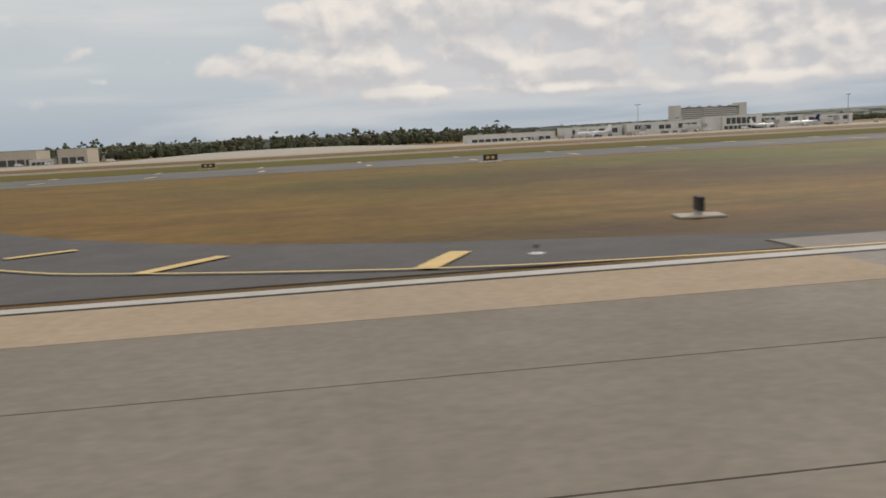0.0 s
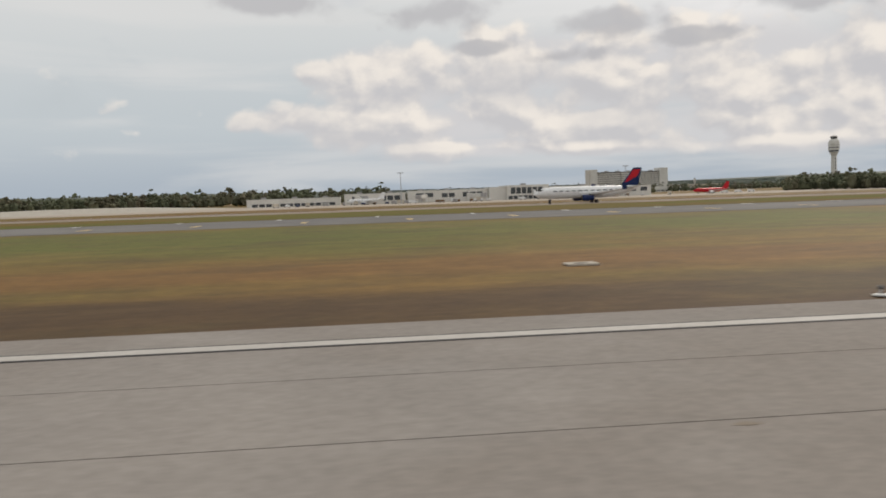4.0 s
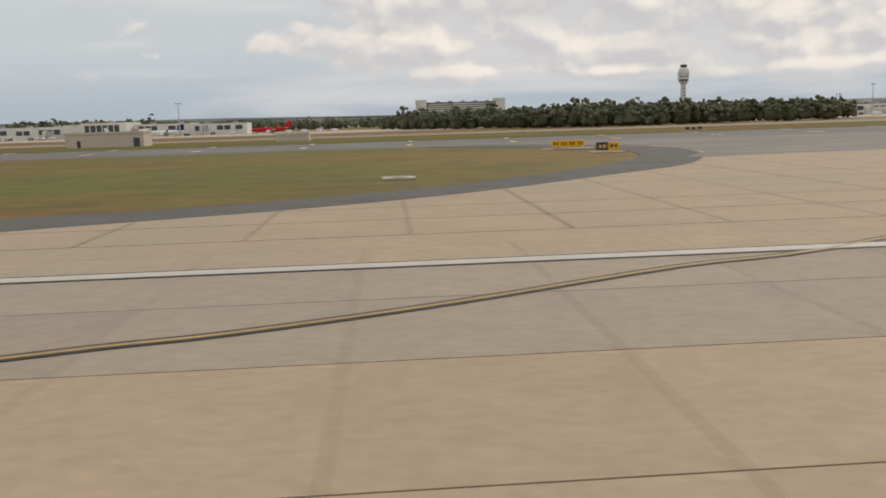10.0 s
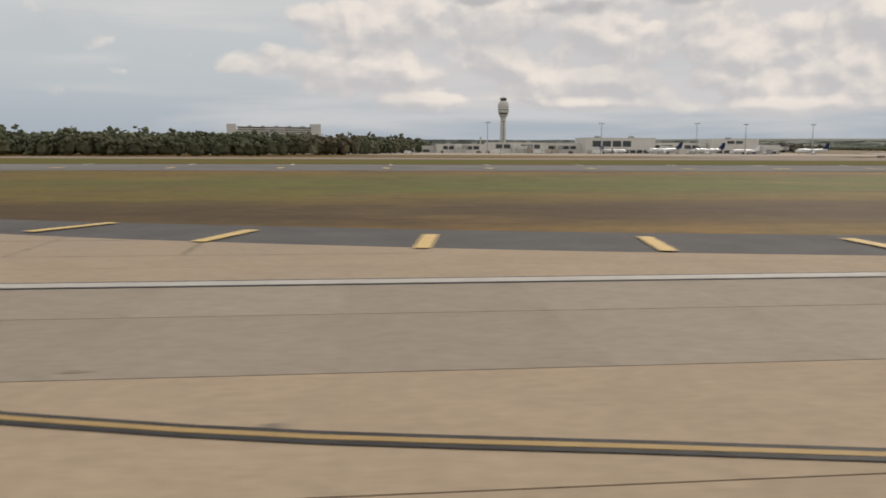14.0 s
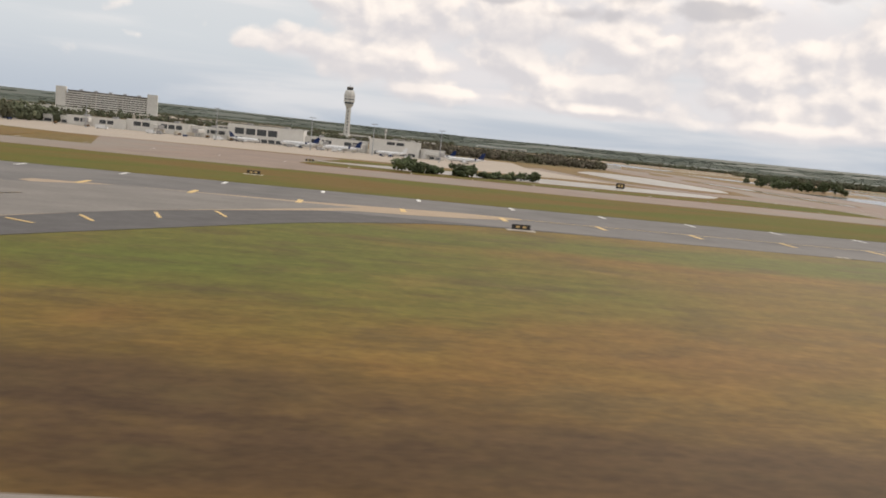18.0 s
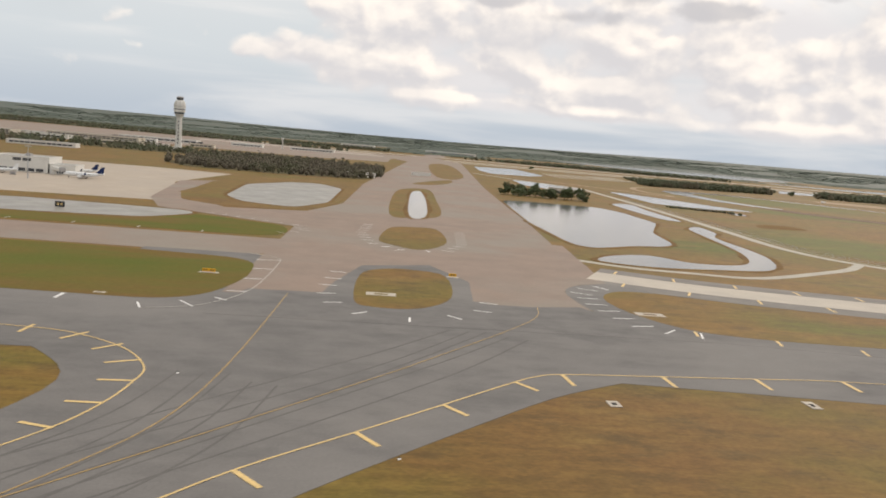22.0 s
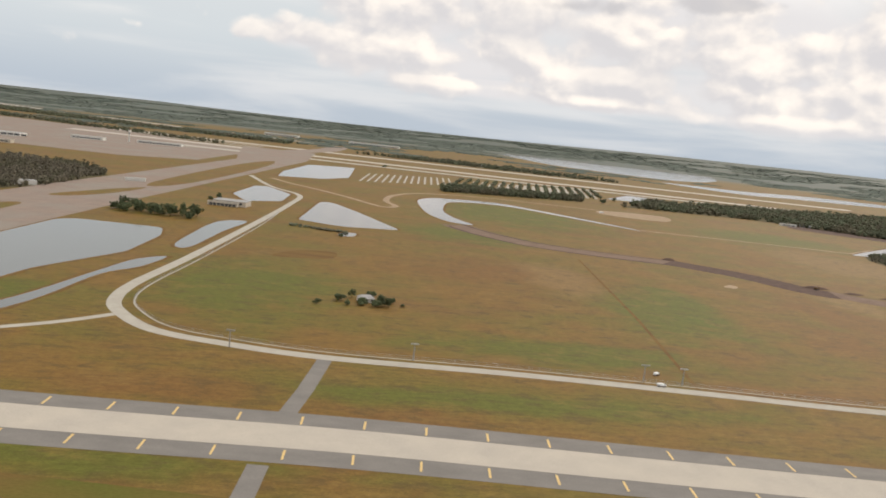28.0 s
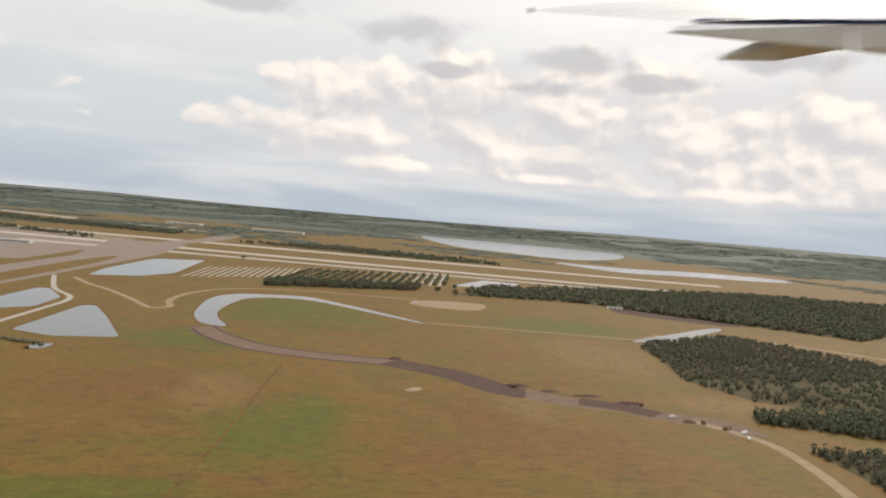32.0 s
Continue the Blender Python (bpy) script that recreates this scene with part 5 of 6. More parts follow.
def edge_light(x, y, name="edge_light"):
    root = thing(name, x, y, 0.06, 0, "small pale runway edge light on its base", "light", "edge lights")
    part("base", turned([(0.34, 0), (0.34, 0.05), (0.24, 0.07)], 10), WHITE, root)
    part("stem", turned([(0.06, 0.05), (0.06, 0.28)], 6), METAL, root)
    part("lens", turned([(0.1, 0.28), (0.13, 0.34), (0.11, 0.42), (0.04, 0.46)], 8), GLASS, root)
    return root


first = edge_light(507, 33.8)
for x, y in ((523, 37), (676, 31.5), (900, 34.5), (925, 30.5), (8, 33), (1088, 52), (1088, 45), (1092, 37), (1094, 32.5), (1117, 31.5), (130, 33), (235, 33.5), (1098, 66), (1115, 92), (1389, 60), (1402, 76), (1428, 100), (1446, 150), (1470, 88), (1490, 110)):
    copy_thing(first, pose(x * U, y * U, 0.06 * U))
# ---- buildings ----
def block(name, x, y, w, d, h, turn, label, wall=None, windows=(), roof_units=0, category="building", base=0.0):
    """A flat-roofed building: walls, parapet, roof and rows of windows (x0, x1, z0, z1, count) on its front."""
    wall = wall or RENDERW
    root = thing(name, x, y, base, turn, label, category)
    part("wall", boxes((-w / 2, -d / 2, 0, w / 2, d / 2, h)), wall, root)
    part("parapet", boxes((-w / 2 - .2, -d / 2 - .2, h, w / 2 + .2, -d / 2 + .3, h + .7), (-w / 2 - .2, d / 2 - .3, h, w / 2 + .2, d / 2 + .2, h + .7),
                          (-w / 2 - .2, -d / 2 + .3, h, -w / 2 + .3, d / 2 - .3, h + .7), (w / 2 - .3, -d / 2 + .3, h, w / 2 + .2, d / 2 - .3, h + .7)), wall, root)
    part("roof", boxes((-w / 2 + .3, -d / 2 + .3, h, w / 2 - .3, d / 2 - .3, h + .15)), ROOF, root)
    for k in range(roof_units):
        ux = -w / 2 + w * (k + .5) / roof_units
        part("roof_unit", boxes((ux - 2, -2, h + .15, ux + 2, 2.5, h + 2.2), bevel=.1), ROOF, root)
    for x0, x1, z0, z1, n in windows:
        step = (x1 - x0) / n
        for i in range(n):
            a, b = x0 + step * i + step * .08, x0 + step * (i + 1) - step * .08
            win = part("window", boxes((a, -d / 2 - .06, z0, b, -d / 2 + .05, z1)), GLASS, root)
            part("frame", boxes((a - .15, -d / 2 - .16, z0 - .15, b + .15, -d / 2 - .02, z0), (a - .15, -d / 2 - .16, z1, b + .15, -d / 2 - .02, z1 + .15),
                                (a - .15, -d / 2 - .16, z0, a, -d / 2 - .02, z1), (b, -d / 2 - .16, z0, b + .15, -d / 2 - .02, z1)), wall, win)
    return root


# terminal beyond the first wood
block("terminal_block", 220, 690, 52, 24, 8.5, 0, "white terminal block with dark gate windows", windows=((-20, -6, 3, 7, 2), (4, 22, 3, 7, 3)), roof_units=2)
block("terminal_block", 282, 684, 68, 26, 9.5, 0, "white terminal block with dark gate windows", windows=((-28, -12, 4.5, 8, 2), (-6, 6, 4, 7.5, 2), (12, 30, 4, 8, 3)), roof_units=3)
block("terminal_block", 324, 680, 15, 30, 10.5, 0, "plain grey-white blank terminal stair block")
block("terminal_hall", 349, 682, 36, 40, 11.5, 0, "white terminal hall with tall glazed front", windows=((-15, 13, 5, 10.3, 6), (-17, 17, 0.4, 3.4, 8)), roof_units=1)
block("terminal_block", 392, 690, 46, 28, 9.5, 0, "white terminal block with a stepped front", windows=((-20, -4, 5, 8.5, 3), (4, 18, 5, 8.5, 2)), roof_units=2)
block("terminal_block", 438, 686, 46, 24, 8.5, 0, "white terminal block with dark gate windows", windows=((-20, -8, 3.5, 7.5, 2), (-2, 10, 4, 7.5, 2), (13, 20, 4, 7.5, 1)), roof_units=2)
# the dark ground-floor panes stand in for shade there
block("terminal_wing", 150, 705, 80, 20, 6.5, 0, "low white terminal wing with a shaded ground floor", windows=((-36, 36, 0.5, 3, 12),), roof_units=3)
block("hangar", -339, 905, 42, 40, 15, 0, "beige hangar with a wide plain front", CREAM, ((-18, 18, 0.5, 7, 4),), category="hangar")
block("hangar", -282, 905, 30, 40, 15, 0, "beige hangar with a wide plain front", CREAM, ((-12, 12, 0.5, 7, 3),), category="hangar")
block("storage_shed", -312, 885, 24, 12, 6, 0, "low white flat-roofed shed between hangars", windows=((-10, 10, 0.5, 3.5, 4),), category="shed")
block("equipment_building", 485, 272, 25, 9, 4.4, 0, "windowless beige equipment building beside the taxiway", CREAM, ((9, 11.5, 0.1, 3, 1), (-9, -7.5, 0.1, 2.4, 1)))
block("equipment_building", 545, 276, 11, 6, 2.2, 0, "small low beige equipment building", CREAM)
# terminal beside the control tower
block("terminal_block", 955, 690, 46, 24, 7, 0, "white terminal block with dark gate windows", windows=((-18, -8, 3, 6, 2), (2, 14, 3, 6, 2)), roof_units=2)
block("terminal_block", 1003, 694, 50, 26, 8.5, 0, "white terminal block with dark gate windows", windows=((-20, -6, 4, 7.5, 2), (2, 20, 4, 7.5, 3)), roof_units=2)
block("terminal_block", 1045, 700, 34, 26, 8, 0, "low white terminal link", windows=((-14, 12, 3.5, 6.5, 4),), roof_units=1)
block("terminal_hall", 1092, 690, 62, 36, 13, 0, "large white terminal hall with tall dark windows", windows=((-26, 10, 6, 11, 4), (-28, 26, 0.4, 3.2, 9)), roof_units=2)
block("terminal_block", 1150, 700, 54, 24, 9, 0, "white terminal block with dark gate windows", windows=((-22, -4, 4.5, 7.5, 3), (6, 20, 4.5, 7.5, 2)), roof_units=2)
block("terminal_block", 1200, 694, 44, 28, 12.5, 0, "tall white terminal block with few windows", windows=((-8, 8, 9, 11.5, 2), (-18, 18, 0.5, 3.2, 5)), roof_units=1)
block("terminal_block", 1232, 690, 22, 20, 7.5, 0, "low white terminal end block", windows=((-7, 4, 3, 6, 1), (-8, 8, .4, 2.4, 3)))
block("terminal_wing", 900, 705, 64, 18, 5.5, 0, "low white terminal wing", windows=((-28, 28, 0.5, 2.8, 8),), roof_units=2)


def pitched(name, x, y, w, d, h, rh, turn, label, wall, roof, category="house", doors=True):
    root = thing(name, x, y, 0, turn, label, category)
    part("wall", boxes((-w / 2, -d / 2, 0, w / 2, d / 2, h)), wall, root)
    bm = bmesh.new()
    o = .6
    v = [bm.verts.new(c) for c in ((-w / 2 - o, -d / 2 - o, h), (w / 2 + o, -d / 2 - o, h), (w / 2 + o, d / 2 + o, h), (-w / 2 - o, d / 2 + o, h), (-w / 2 + d * .3, 0, h + rh), (w / 2 - d * .3, 0, h + rh))]
    for q in ((0, 1, 5, 4), (1, 2, 5), (2, 3, 4, 5), (3, 0, 4), (3, 2, 1, 0)):
        bm.faces.new([v[i] for i in q])
    part("roof", bm, roof, root)
    for i in range(3):
        a = -w / 2 + w * (i + .3) / 3
        part("window", boxes((a, -d / 2 - .06, h * .35, a + w * .12, -d / 2 + .05, h * .8)), GLASS, root)
    if doors:
        part("door", boxes((-w * .06, -d / 2 - .07, 0, w * .06, -d / 2 + .05, h * .75)), BARK, root)
    return root


pitched("house", 1934, 524, 11, 8, 3, 2.2, 15, "small white house with a pale roof among trees", RENDERW, ROOF)
pitched("fire_station", 1757, 1042, 44, 26, 7, 1.5, -8, "cream building with an arcaded front beside a pond", CREAM, ROOF, "building")
# dark panes imitate the shade inside the arcade openings
block("porch", 1748, 1026, 40, 8, 4.5, -8, "low arcade with dark openings before the cream building", CREAM, ((-18, 18, 0.2, 3.6, 7),))
block("shelter", 1575, 1250, 30, 8, 4, 10, "small pale shelter beside the taxiways")
block("shelter", 1480, 1060, 36, 16, 5, 30, "small pale flat building by the wood")
block("warehouse", 2000, 4700, 300, 60, 12, -8, "long low white warehouse far beyond the runways", windows=((-140, 140, 2, 6, 14),))
block("warehouse", 1450, 4800, 200, 60, 12, -8, "long low white warehouse far beyond the runways", windows=((-90, 90, 2, 6, 9),))
block("warehouse", 1330, 2410, 130, 26, 7, -4, "long white low building beside the small tower", windows=((-60, 60, 2, 5, 12),))
block("warehouse", 1150, 2330, 90, 26, 8, -4, "white low building on the far apron", windows=((-40, 40, 2, 5, 8),))
block("warehouse", 950, 2150, 200, 40, 8, -6, "long white low building behind the wood", windows=((-120, 120, 2, 6, 14),))
block("warehouse", 1000, 1250, 100, 20, 6, 0, "long low white building behind the terminal", windows=((-46, 46, 2, 4.4, 12),))
# dark panes on the car parks take the place of shade between open decks
block("parking_garage", 920, 1740, 190, 40, 12, -4, "cream multi-storey car park with open decks", CREAM, tuple((-92, 92, 1 + 3.4 * k, 3.1 + 3.4 * k, 20) for k in range(3)))
block("parking_garage", 740, 1640, 120, 40, 11, -4, "cream multi-storey car park with open decks", CREAM, tuple((-58, 58, 1 + 3.4 * k, 3.1 + 3.4 * k, 14) for k in range(3)))
block("exhibition_hall", 690, 1330, 90, 30, 9, 4, "white-roofed long hall below the hotel", RENDERW, ((-40, 40, 1, 3, 10),))


for x, y, w in ((2885, 1640, 34), (2935, 1655, 26), (2965, 1700, 40)):
    block("farm_shed", x, y, w, 14, 4, -12, "low pale shed at the edge of the forest", windows=((-w * .4, w * .4, 1, 3, 3),), category="shed")
rng = np.random.default_rng(91)
for k in range(16):
    bx, by = 330 + 52 * k + rng.uniform(-18, 18), 1720 + rng.uniform(-160, 260)
    bw, bh = rng.uniform(34, 90), rng.uniform(4, 10)
    block("town_block", bx, by, bw, rng.uniform(16, 30), bh, rng.uniform(-8, 8), "low cream building among car parks behind the hotel" if k % 2 else "low white building among car parks behind the hotel",
          CREAM if k % 2 else RENDERW, ((-bw * .42, bw * .42, bh * .35, bh * .7, max(3, int(bw / 10))),), k % 3)


def hotel():
    root = thing("hotel", 718, 1492, 0, 12, "long cream hotel with stacked white balconies", "hotel")
    L_ = 166.0
    for k in range(8):
        z = 8 + k * 3.9
        a = -L_ / 2 + k * 2.2
        for x0, x1, y0 in ((a, -22, -8), (-21.6, 14, -12), (14.4, L_ / 2 - 16 - k * .6, -8)):
            part("floor_slab", boxes((x0, y0, z, x1, 12, z + 2.3)), RENDERW, root)
            part("balcony", boxes((x0 + .6, y0 + 2, z + 2.3, x1 - .6, 11, z + 3.9)), SHADE, root, "balcony recess with shade painted dark")
            n = max(3, int((x1 - x0) / 7))
            for j in range(n + 1):
                px = x0 + .6 + (x1 - x0 - 1.2) * j / n
                part("partition", boxes((px - .3, y0 + .3, z + 2.3, px + .3, y0 + 2, z + 3.9)), CREAM, root)
    part("podium", boxes((-L_ / 2 - 6, -16, 0, L_ / 2 + 6, 14, 8)), CREAM, root)
    part("roof", boxes((-L_ / 2 + 14, -10, 39.2, L_ / 2 - 20, 12, 40.2)), ROOF, root)
    part("stair_tower", boxes((-L_ / 2 - 4, -9, 8, -L_ / 2 + 12, 10, 45), bevel=.3), RENDERW, root)
    part("stair_tower", boxes((L_ / 2 - 20, -11, 8, L_ / 2 - 2, 10, 46), bevel=.3), RENDERW, root)
    for k in range(5):
        part("roof_unit", boxes((-50 + k * 24, -3, 40.2, -44 + k * 24, 3, 42.4), bevel=.1), ROOF, root)
    return root


hotel()


def control_tower(x, y, s, label):
    root = thing("control_tower", x, y, 0, 0, label, "control tower")

    def oct_(profile):
        return turned([(r * s, h * s) for r, h in profile], 8, math.pi / 8)

    part("base", boxes((-9 * s, -9 * s, 0, 9 * s, 9 * s, 7 * s)), RENDERW, root)
    part("shaft", oct_([(6.4, 7), (5.4, 30), (5.0, 59)]), RENDERW, root)
    part("flare", oct_([(5.0, 59), (6.2, 62), (9.4, 67)]), RENDERW, root)
    part("lower_gallery", oct_([(8.8, 67), (8.8, 70)]), GLASS, root, "dark recessed gallery")
    part("lower_ring", oct_([(10.3, 70), (10.6, 71), (10.6, 74.5)]), RENDERW, root)
    part("upper_gallery", oct_([(9.6, 74.5), (9.6, 76)]), GLASS, root, "dark recessed gallery")
    part("upper_ring", oct_([(10.6, 76), (10.4, 84), (9.0, 89), (6.6, 92)]), RENDERW, root)
    part("rail", oct_([(10.75, 80), (10.75, 80.6)]), ROOF, root)
    part("cab", oct_([(5.2, 92), (6.6, 96)]), GLASS, root, "dark glazed control cab")
    part("cab_roof", oct_([(6.9, 96), (6.5, 97.5), (3, 98.6)]), ROOF, root)
    part("antenna", turned([(.25 * s, 98.5 * s), (.1 * s, 103 * s)], 6), METAL, root)
    for side in (-1, 1):
        for k in range(7):
            z = 13 + k * 6.4
            r = 6.1 - 0.022 * (z - 7) * 1.1
            part("slit_window", boxes((-.7 * s, (side * r - .35) * s, z * s, .7 * s, (side * r + .35) * s, (z + 3.4) * s)), GLASS, root)
    return root


control_tower(1142, 1500, 1.0, "tall white control tower with a dark cab")
control_tower(1241, 2403, 0.36, "small distant white control tower")


def mast(x, y, h):
    root = thing("floodlight_mast", x, y, 0, 0, "slim grey floodlight mast on the apron", "lamp post", "floodlight masts")
    part("pole", turned([(.45, 0), (.3, h * .6), (.18, h)], 8), METAL, root)
    for k in range(4):
        part("floodlight", boxes((-2.2 + k * 1.2, -.4, h, -1.3 + k * 1.2, .3, h + .7), bevel=.08), METAL, root)
    return root


for x, y in ((966, 620), (1060, 626), (1133, 610), (1180, 622), (1232, 612), (240, 625), (420, 620)):
    mast(x, y, 24)
for x, y in ((1860, 386), (1960, 386), (2090, 378), (2112, 376)):
    mast(x, y, 9)


# ---- aircraft ----
def airliner(x, y, turn, label, length=36.0, body=None, tail=None, wing=None, engine=None):
    root = thing("airliner", x, y, 0, turn, label, "aircraft")
    k = length / 36.0
    body, tail, wing, engine = body or PLANE, tail or NAVY, wing or WINGM, engine or PLANE
    prof = ((0, .15, -.5), (1, 1.05, -.3), (3, 1.75, -.05), (6, 2.0, 0), (24, 2.0, 0), (29, 1.5, .4), (33, .9, .9), (36, .25, 1.3))
    bm = bmesh.new()
    ring_loft(bm, [[((18 - s) * k, r * k * math.cos(a), (3.6 + dz + r * math.sin(a)) * k) for a in [2 * math.pi * i / 14 for i in range(14)]] for s, r, dz in prof])
    part("fuselage", bm, body, root)
    part("cockpit_window", boxes((15.6 * k, -1.1 * k, 4.3 * k, 16.9 * k, 1.1 * k, 4.75 * k)), GLASS, root)
    for side in (-1, 1):
        bm = bmesh.new()
        ring_loft(bm, [[(cx * k, side * cy * k, cz * k) for cx, cy, cz in sec] for sec in (
            ((3.5, 1.6, 2.6), (-3.6, 1.6, 2.6), (-3.6, 1.6, 3.1), (3.5, 1.6, 3.3)), ((-2.6, 10, 3.4), (-5.2, 10, 3.4), (-5.2, 10, 3.65), (-2.6, 10, 3.7)), ((-5.6, 17, 4.1), (-7.0, 17, 4.1), (-7.0, 17, 4.2), (-5.6, 17, 4.25)))])
        part("wing", bm, wing, root)
        part("winglet", boxes((-7.6 * k, (side * 17 - .08) * k, 4.1 * k, -6.0 * k, (side * 17 + .08) * k, 6.3 * k)), tail, root)
        bm = bmesh.new()
        ring_loft(bm, [[(cx * k, side * cy * k, cz * k) for cx, cy, cz in sec] for sec in (((-12, .9, 4.6), (-15.5, .9, 4.6), (-15.5, .9, 4.9), (-12, .9, 4.9)), ((-15, 6, 5.2), (-16.6, 6, 5.2), (-16.6, 6, 5.3), (-15, 6, 5.3)))])
        part("tailplane", bm, wing, root)
        eng = part("engine", turned([(.8 * k, 3.6 * k), (1.05 * k, 3.2 * k), (1.1 * k, 1.8 * k), (.75 * k, -.4 * k)], 12, axis="x"), engine, root, at=(0, side * 5.6 * k, 1.75 * k))
        part("intake", turned([(.8 * k, 3.55 * k), (.8 * k, 3.62 * k)], 12, axis="x"), BLACK, eng)
        part("main_gear", boxes((-2.6 * k, (side * 2.6 - .4) * k, 0, -1.4 * k, (side * 2.6 + .4) * k, 1.1 * k), bevel=.2 * k), BLACK, root)
        for j in range(11):
            wx = (11 - j * 2.1) * k
            part("window", boxes((wx, (side * 2.0 - .03) * k, 3.95 * k, wx + 1.3 * k, (side * 2.0 + .03) * k, 4.25 * k)), GLASS, root)
    bm = bmesh.new()
    ring_loft(bm, [[(cx * k, cy * k, cz * k) for cx, cy, cz in sec] for sec in (((-11, -.18, 5.2), (-17, -.18, 5.2), (-17, .18, 5.2), (-11, .18, 5.2)), ((-15.6, -.1, 11.2), (-18.4, -.1, 11.2), (-18.4, .1, 11.2), (-15.6, .1, 11.2)))])
    part("tail_fin", bm, tail, root)
    part("nose_gear", boxes((12.6 * k, -.25 * k, 0, 13.4 * k, .25 * k, 1.5 * k), bevel=.1 * k), BLACK, root)
    return root


taxiing = airliner(310, 343, 180, "white airliner with a navy and red tail taxiing", 48, tail=NAVY, engine=NAVY)
bm = bmesh.new()
ring_loft(bm, [[(x * 1.333, y, z * 1.333) for x, y, z in sec] for sec in (((-12.2, -.3, 6.0), (-16.8, -.3, 8.4), (-16.8, .3, 8.4), (-12.2, .3, 6.0)), ((-15.5, -.2, 10.6), (-17.9, -.2, 10.6), (-17.9, .2, 10.6), (-15.5, .2, 10.6)))])
part("tail_flash", bm, REDP, taxiing, "red flash across the tail fin")
airliner(489, 615, 180, "bright red airliner parked before the wood", 30, body=REDP, tail=REDP)
airliner(400, 652, 180, "white airliner parked at the terminal", 30)
airliner(365, 655, 0, "white airliner parked at the terminal", 26, tail=PLANE)
airliner(212, 655, 180, "white airliner parked at the terminal", 32, tail=PLANE)
airliner(1122, 648, 180, "white airliner with a navy tail at the terminal", 31)
airliner(1156, 640, 180, "white airliner with a navy tail at the terminal", 31)
airliner(1196, 652, 180, "white airliner parked at the terminal", 26, tail=PLANE)
airliner(1258, 655, 180, "white airliner with a navy tail at the apron end", 32)
airliner(1240, 700, 180, "white airliner with a navy tail at the apron end", 30)
airliner(1078, 650, 0, "white airliner parked at the terminal", 24, tail=NAVY)


def jet_bridge(x, y, turn, length=18):
    root = thing("jet_bridge", x, y, 0, turn, "grey passenger bridge at a terminal gate", "jet bridge", "jet bridges")
    part("tunnel", boxes((0, -1.5, 3.6, length, 1.5, 6.4), bevel=.15), RENDERW, root)
    part("rotunda", turned([(2.4, 0), (2.4, 7)], 12), RENDERW, root)
    part("cab", boxes((length, -2.1, 3.4, length + 3.4, 2.1, 6.8), bevel=.25), ROOF, root)
    part("leg", boxes((length * .75, -1.4, 0, length * .75 + .6, -.8, 3.6), (length * .75, .8, 0, length * .75 + .6, 1.4, 3.6)), METAL, root)
    return root


for x, y, a in ((205, 676, -70), (262, 670, -110), (300, 670, -60), (380, 674, -100), (425, 672, -70), (950, 676, -80), (1000, 680, -60), (1040, 684, -100), (1135, 686, -70), (1172, 686, -110), (1226, 678, -50)):
    jet_bridge(x, y, a)


# ---- vehicles ----
def van(x, y, turn, label, l=6.0, h=2.4, mat=None, name="van"):
    root = thing(name, x, y, 0.06, turn, label, "vehicle")
    mat = mat or PLANE
    bm = bmesh.new()
    ring_loft(bm, [[(l * a, w, hh) for a, hh in ((-.5, .45), (.5, .45), (.5, h * .5), (.36, h * .55), (.24, h), (-.5, h))] for w in (-1.0, 1.0)])
    part("body", bm, mat, root)
    part("windscreen", boxes((l * .27, -.85, h * .58, l * .34, .85, h * .88)), GLASS, root)
    for sx in (-.32, .32):
        for sy in (-.95, .95):
            part("wheel", turned([(.2, -.12), (.42, -.12), (.42, .12), (.2, .12)], 10, axis="x"), BLACK, root, at=(l * sx, sy, .42)).rotation_euler = (0, 0, math.pi / 2)
    return root


for x, y, a, l, h in ((2098, 371, -5, 5, 1.6), (2103, 392, 40, 4.5, 1.6), (1060, 636, 10, 8, 3.2), (1010, 632, 0, 7, 3), (975, 628, 0, 9, 3), (880, 640, 0, 12, 4), (840, 690, 0, 10, 3.4), (900, 560, 15, 6, 2.2),
                      (500, 640, 0, 6, 2.2), (512, 640, 0, 6, 2.2), (524, 640, 0, 6, 2.2), (536, 641, 0, 6, 2.2), (250, 640, 0, 7, 2.6), (285, 640, 0, 8, 3), (340, 640, 0, 6, 2.4), (-330, 868, 0, 8, 3), (-300, 866, 0, 8, 3),
                      (-270, 868, 0, 7, 3), (-240, 872, 0, 9, 3), (2608, 610, 20, 8, 2.8), (2560, 660, 0, 7, 2.6), (2600, 590, 60, 7, 2.6), (2410, 1500, 0, 9, 3)):
    van(x, y, a, "small white service vehicle", l, h)


OCHRE = material("dull_machine_paint", (0.20, 0.11, 0.04), (0.12, 0.08, 0.05), 0.6, 1, 0.3)


def cart(x, y, turn, mat, l, h):
    root = thing("baggage_cart", x, y, 0.06, turn, "small service cart on the apron", "vehicle", "apron carts")
    part("deck", boxes((-l / 2, -.9, .4, l / 2, .9, .6), bevel=.05), METAL, root)
    part("load", boxes((-l / 2 + .2, -.8, .6, l / 2 - .2, .8, h), bevel=.12), mat, root)
    for sx in (-.34, .34):
        part("axle", boxes((l * sx - .25, -.95, 0, l * sx + .25, .95, .5), bevel=.1), BLACK, root)
    return root


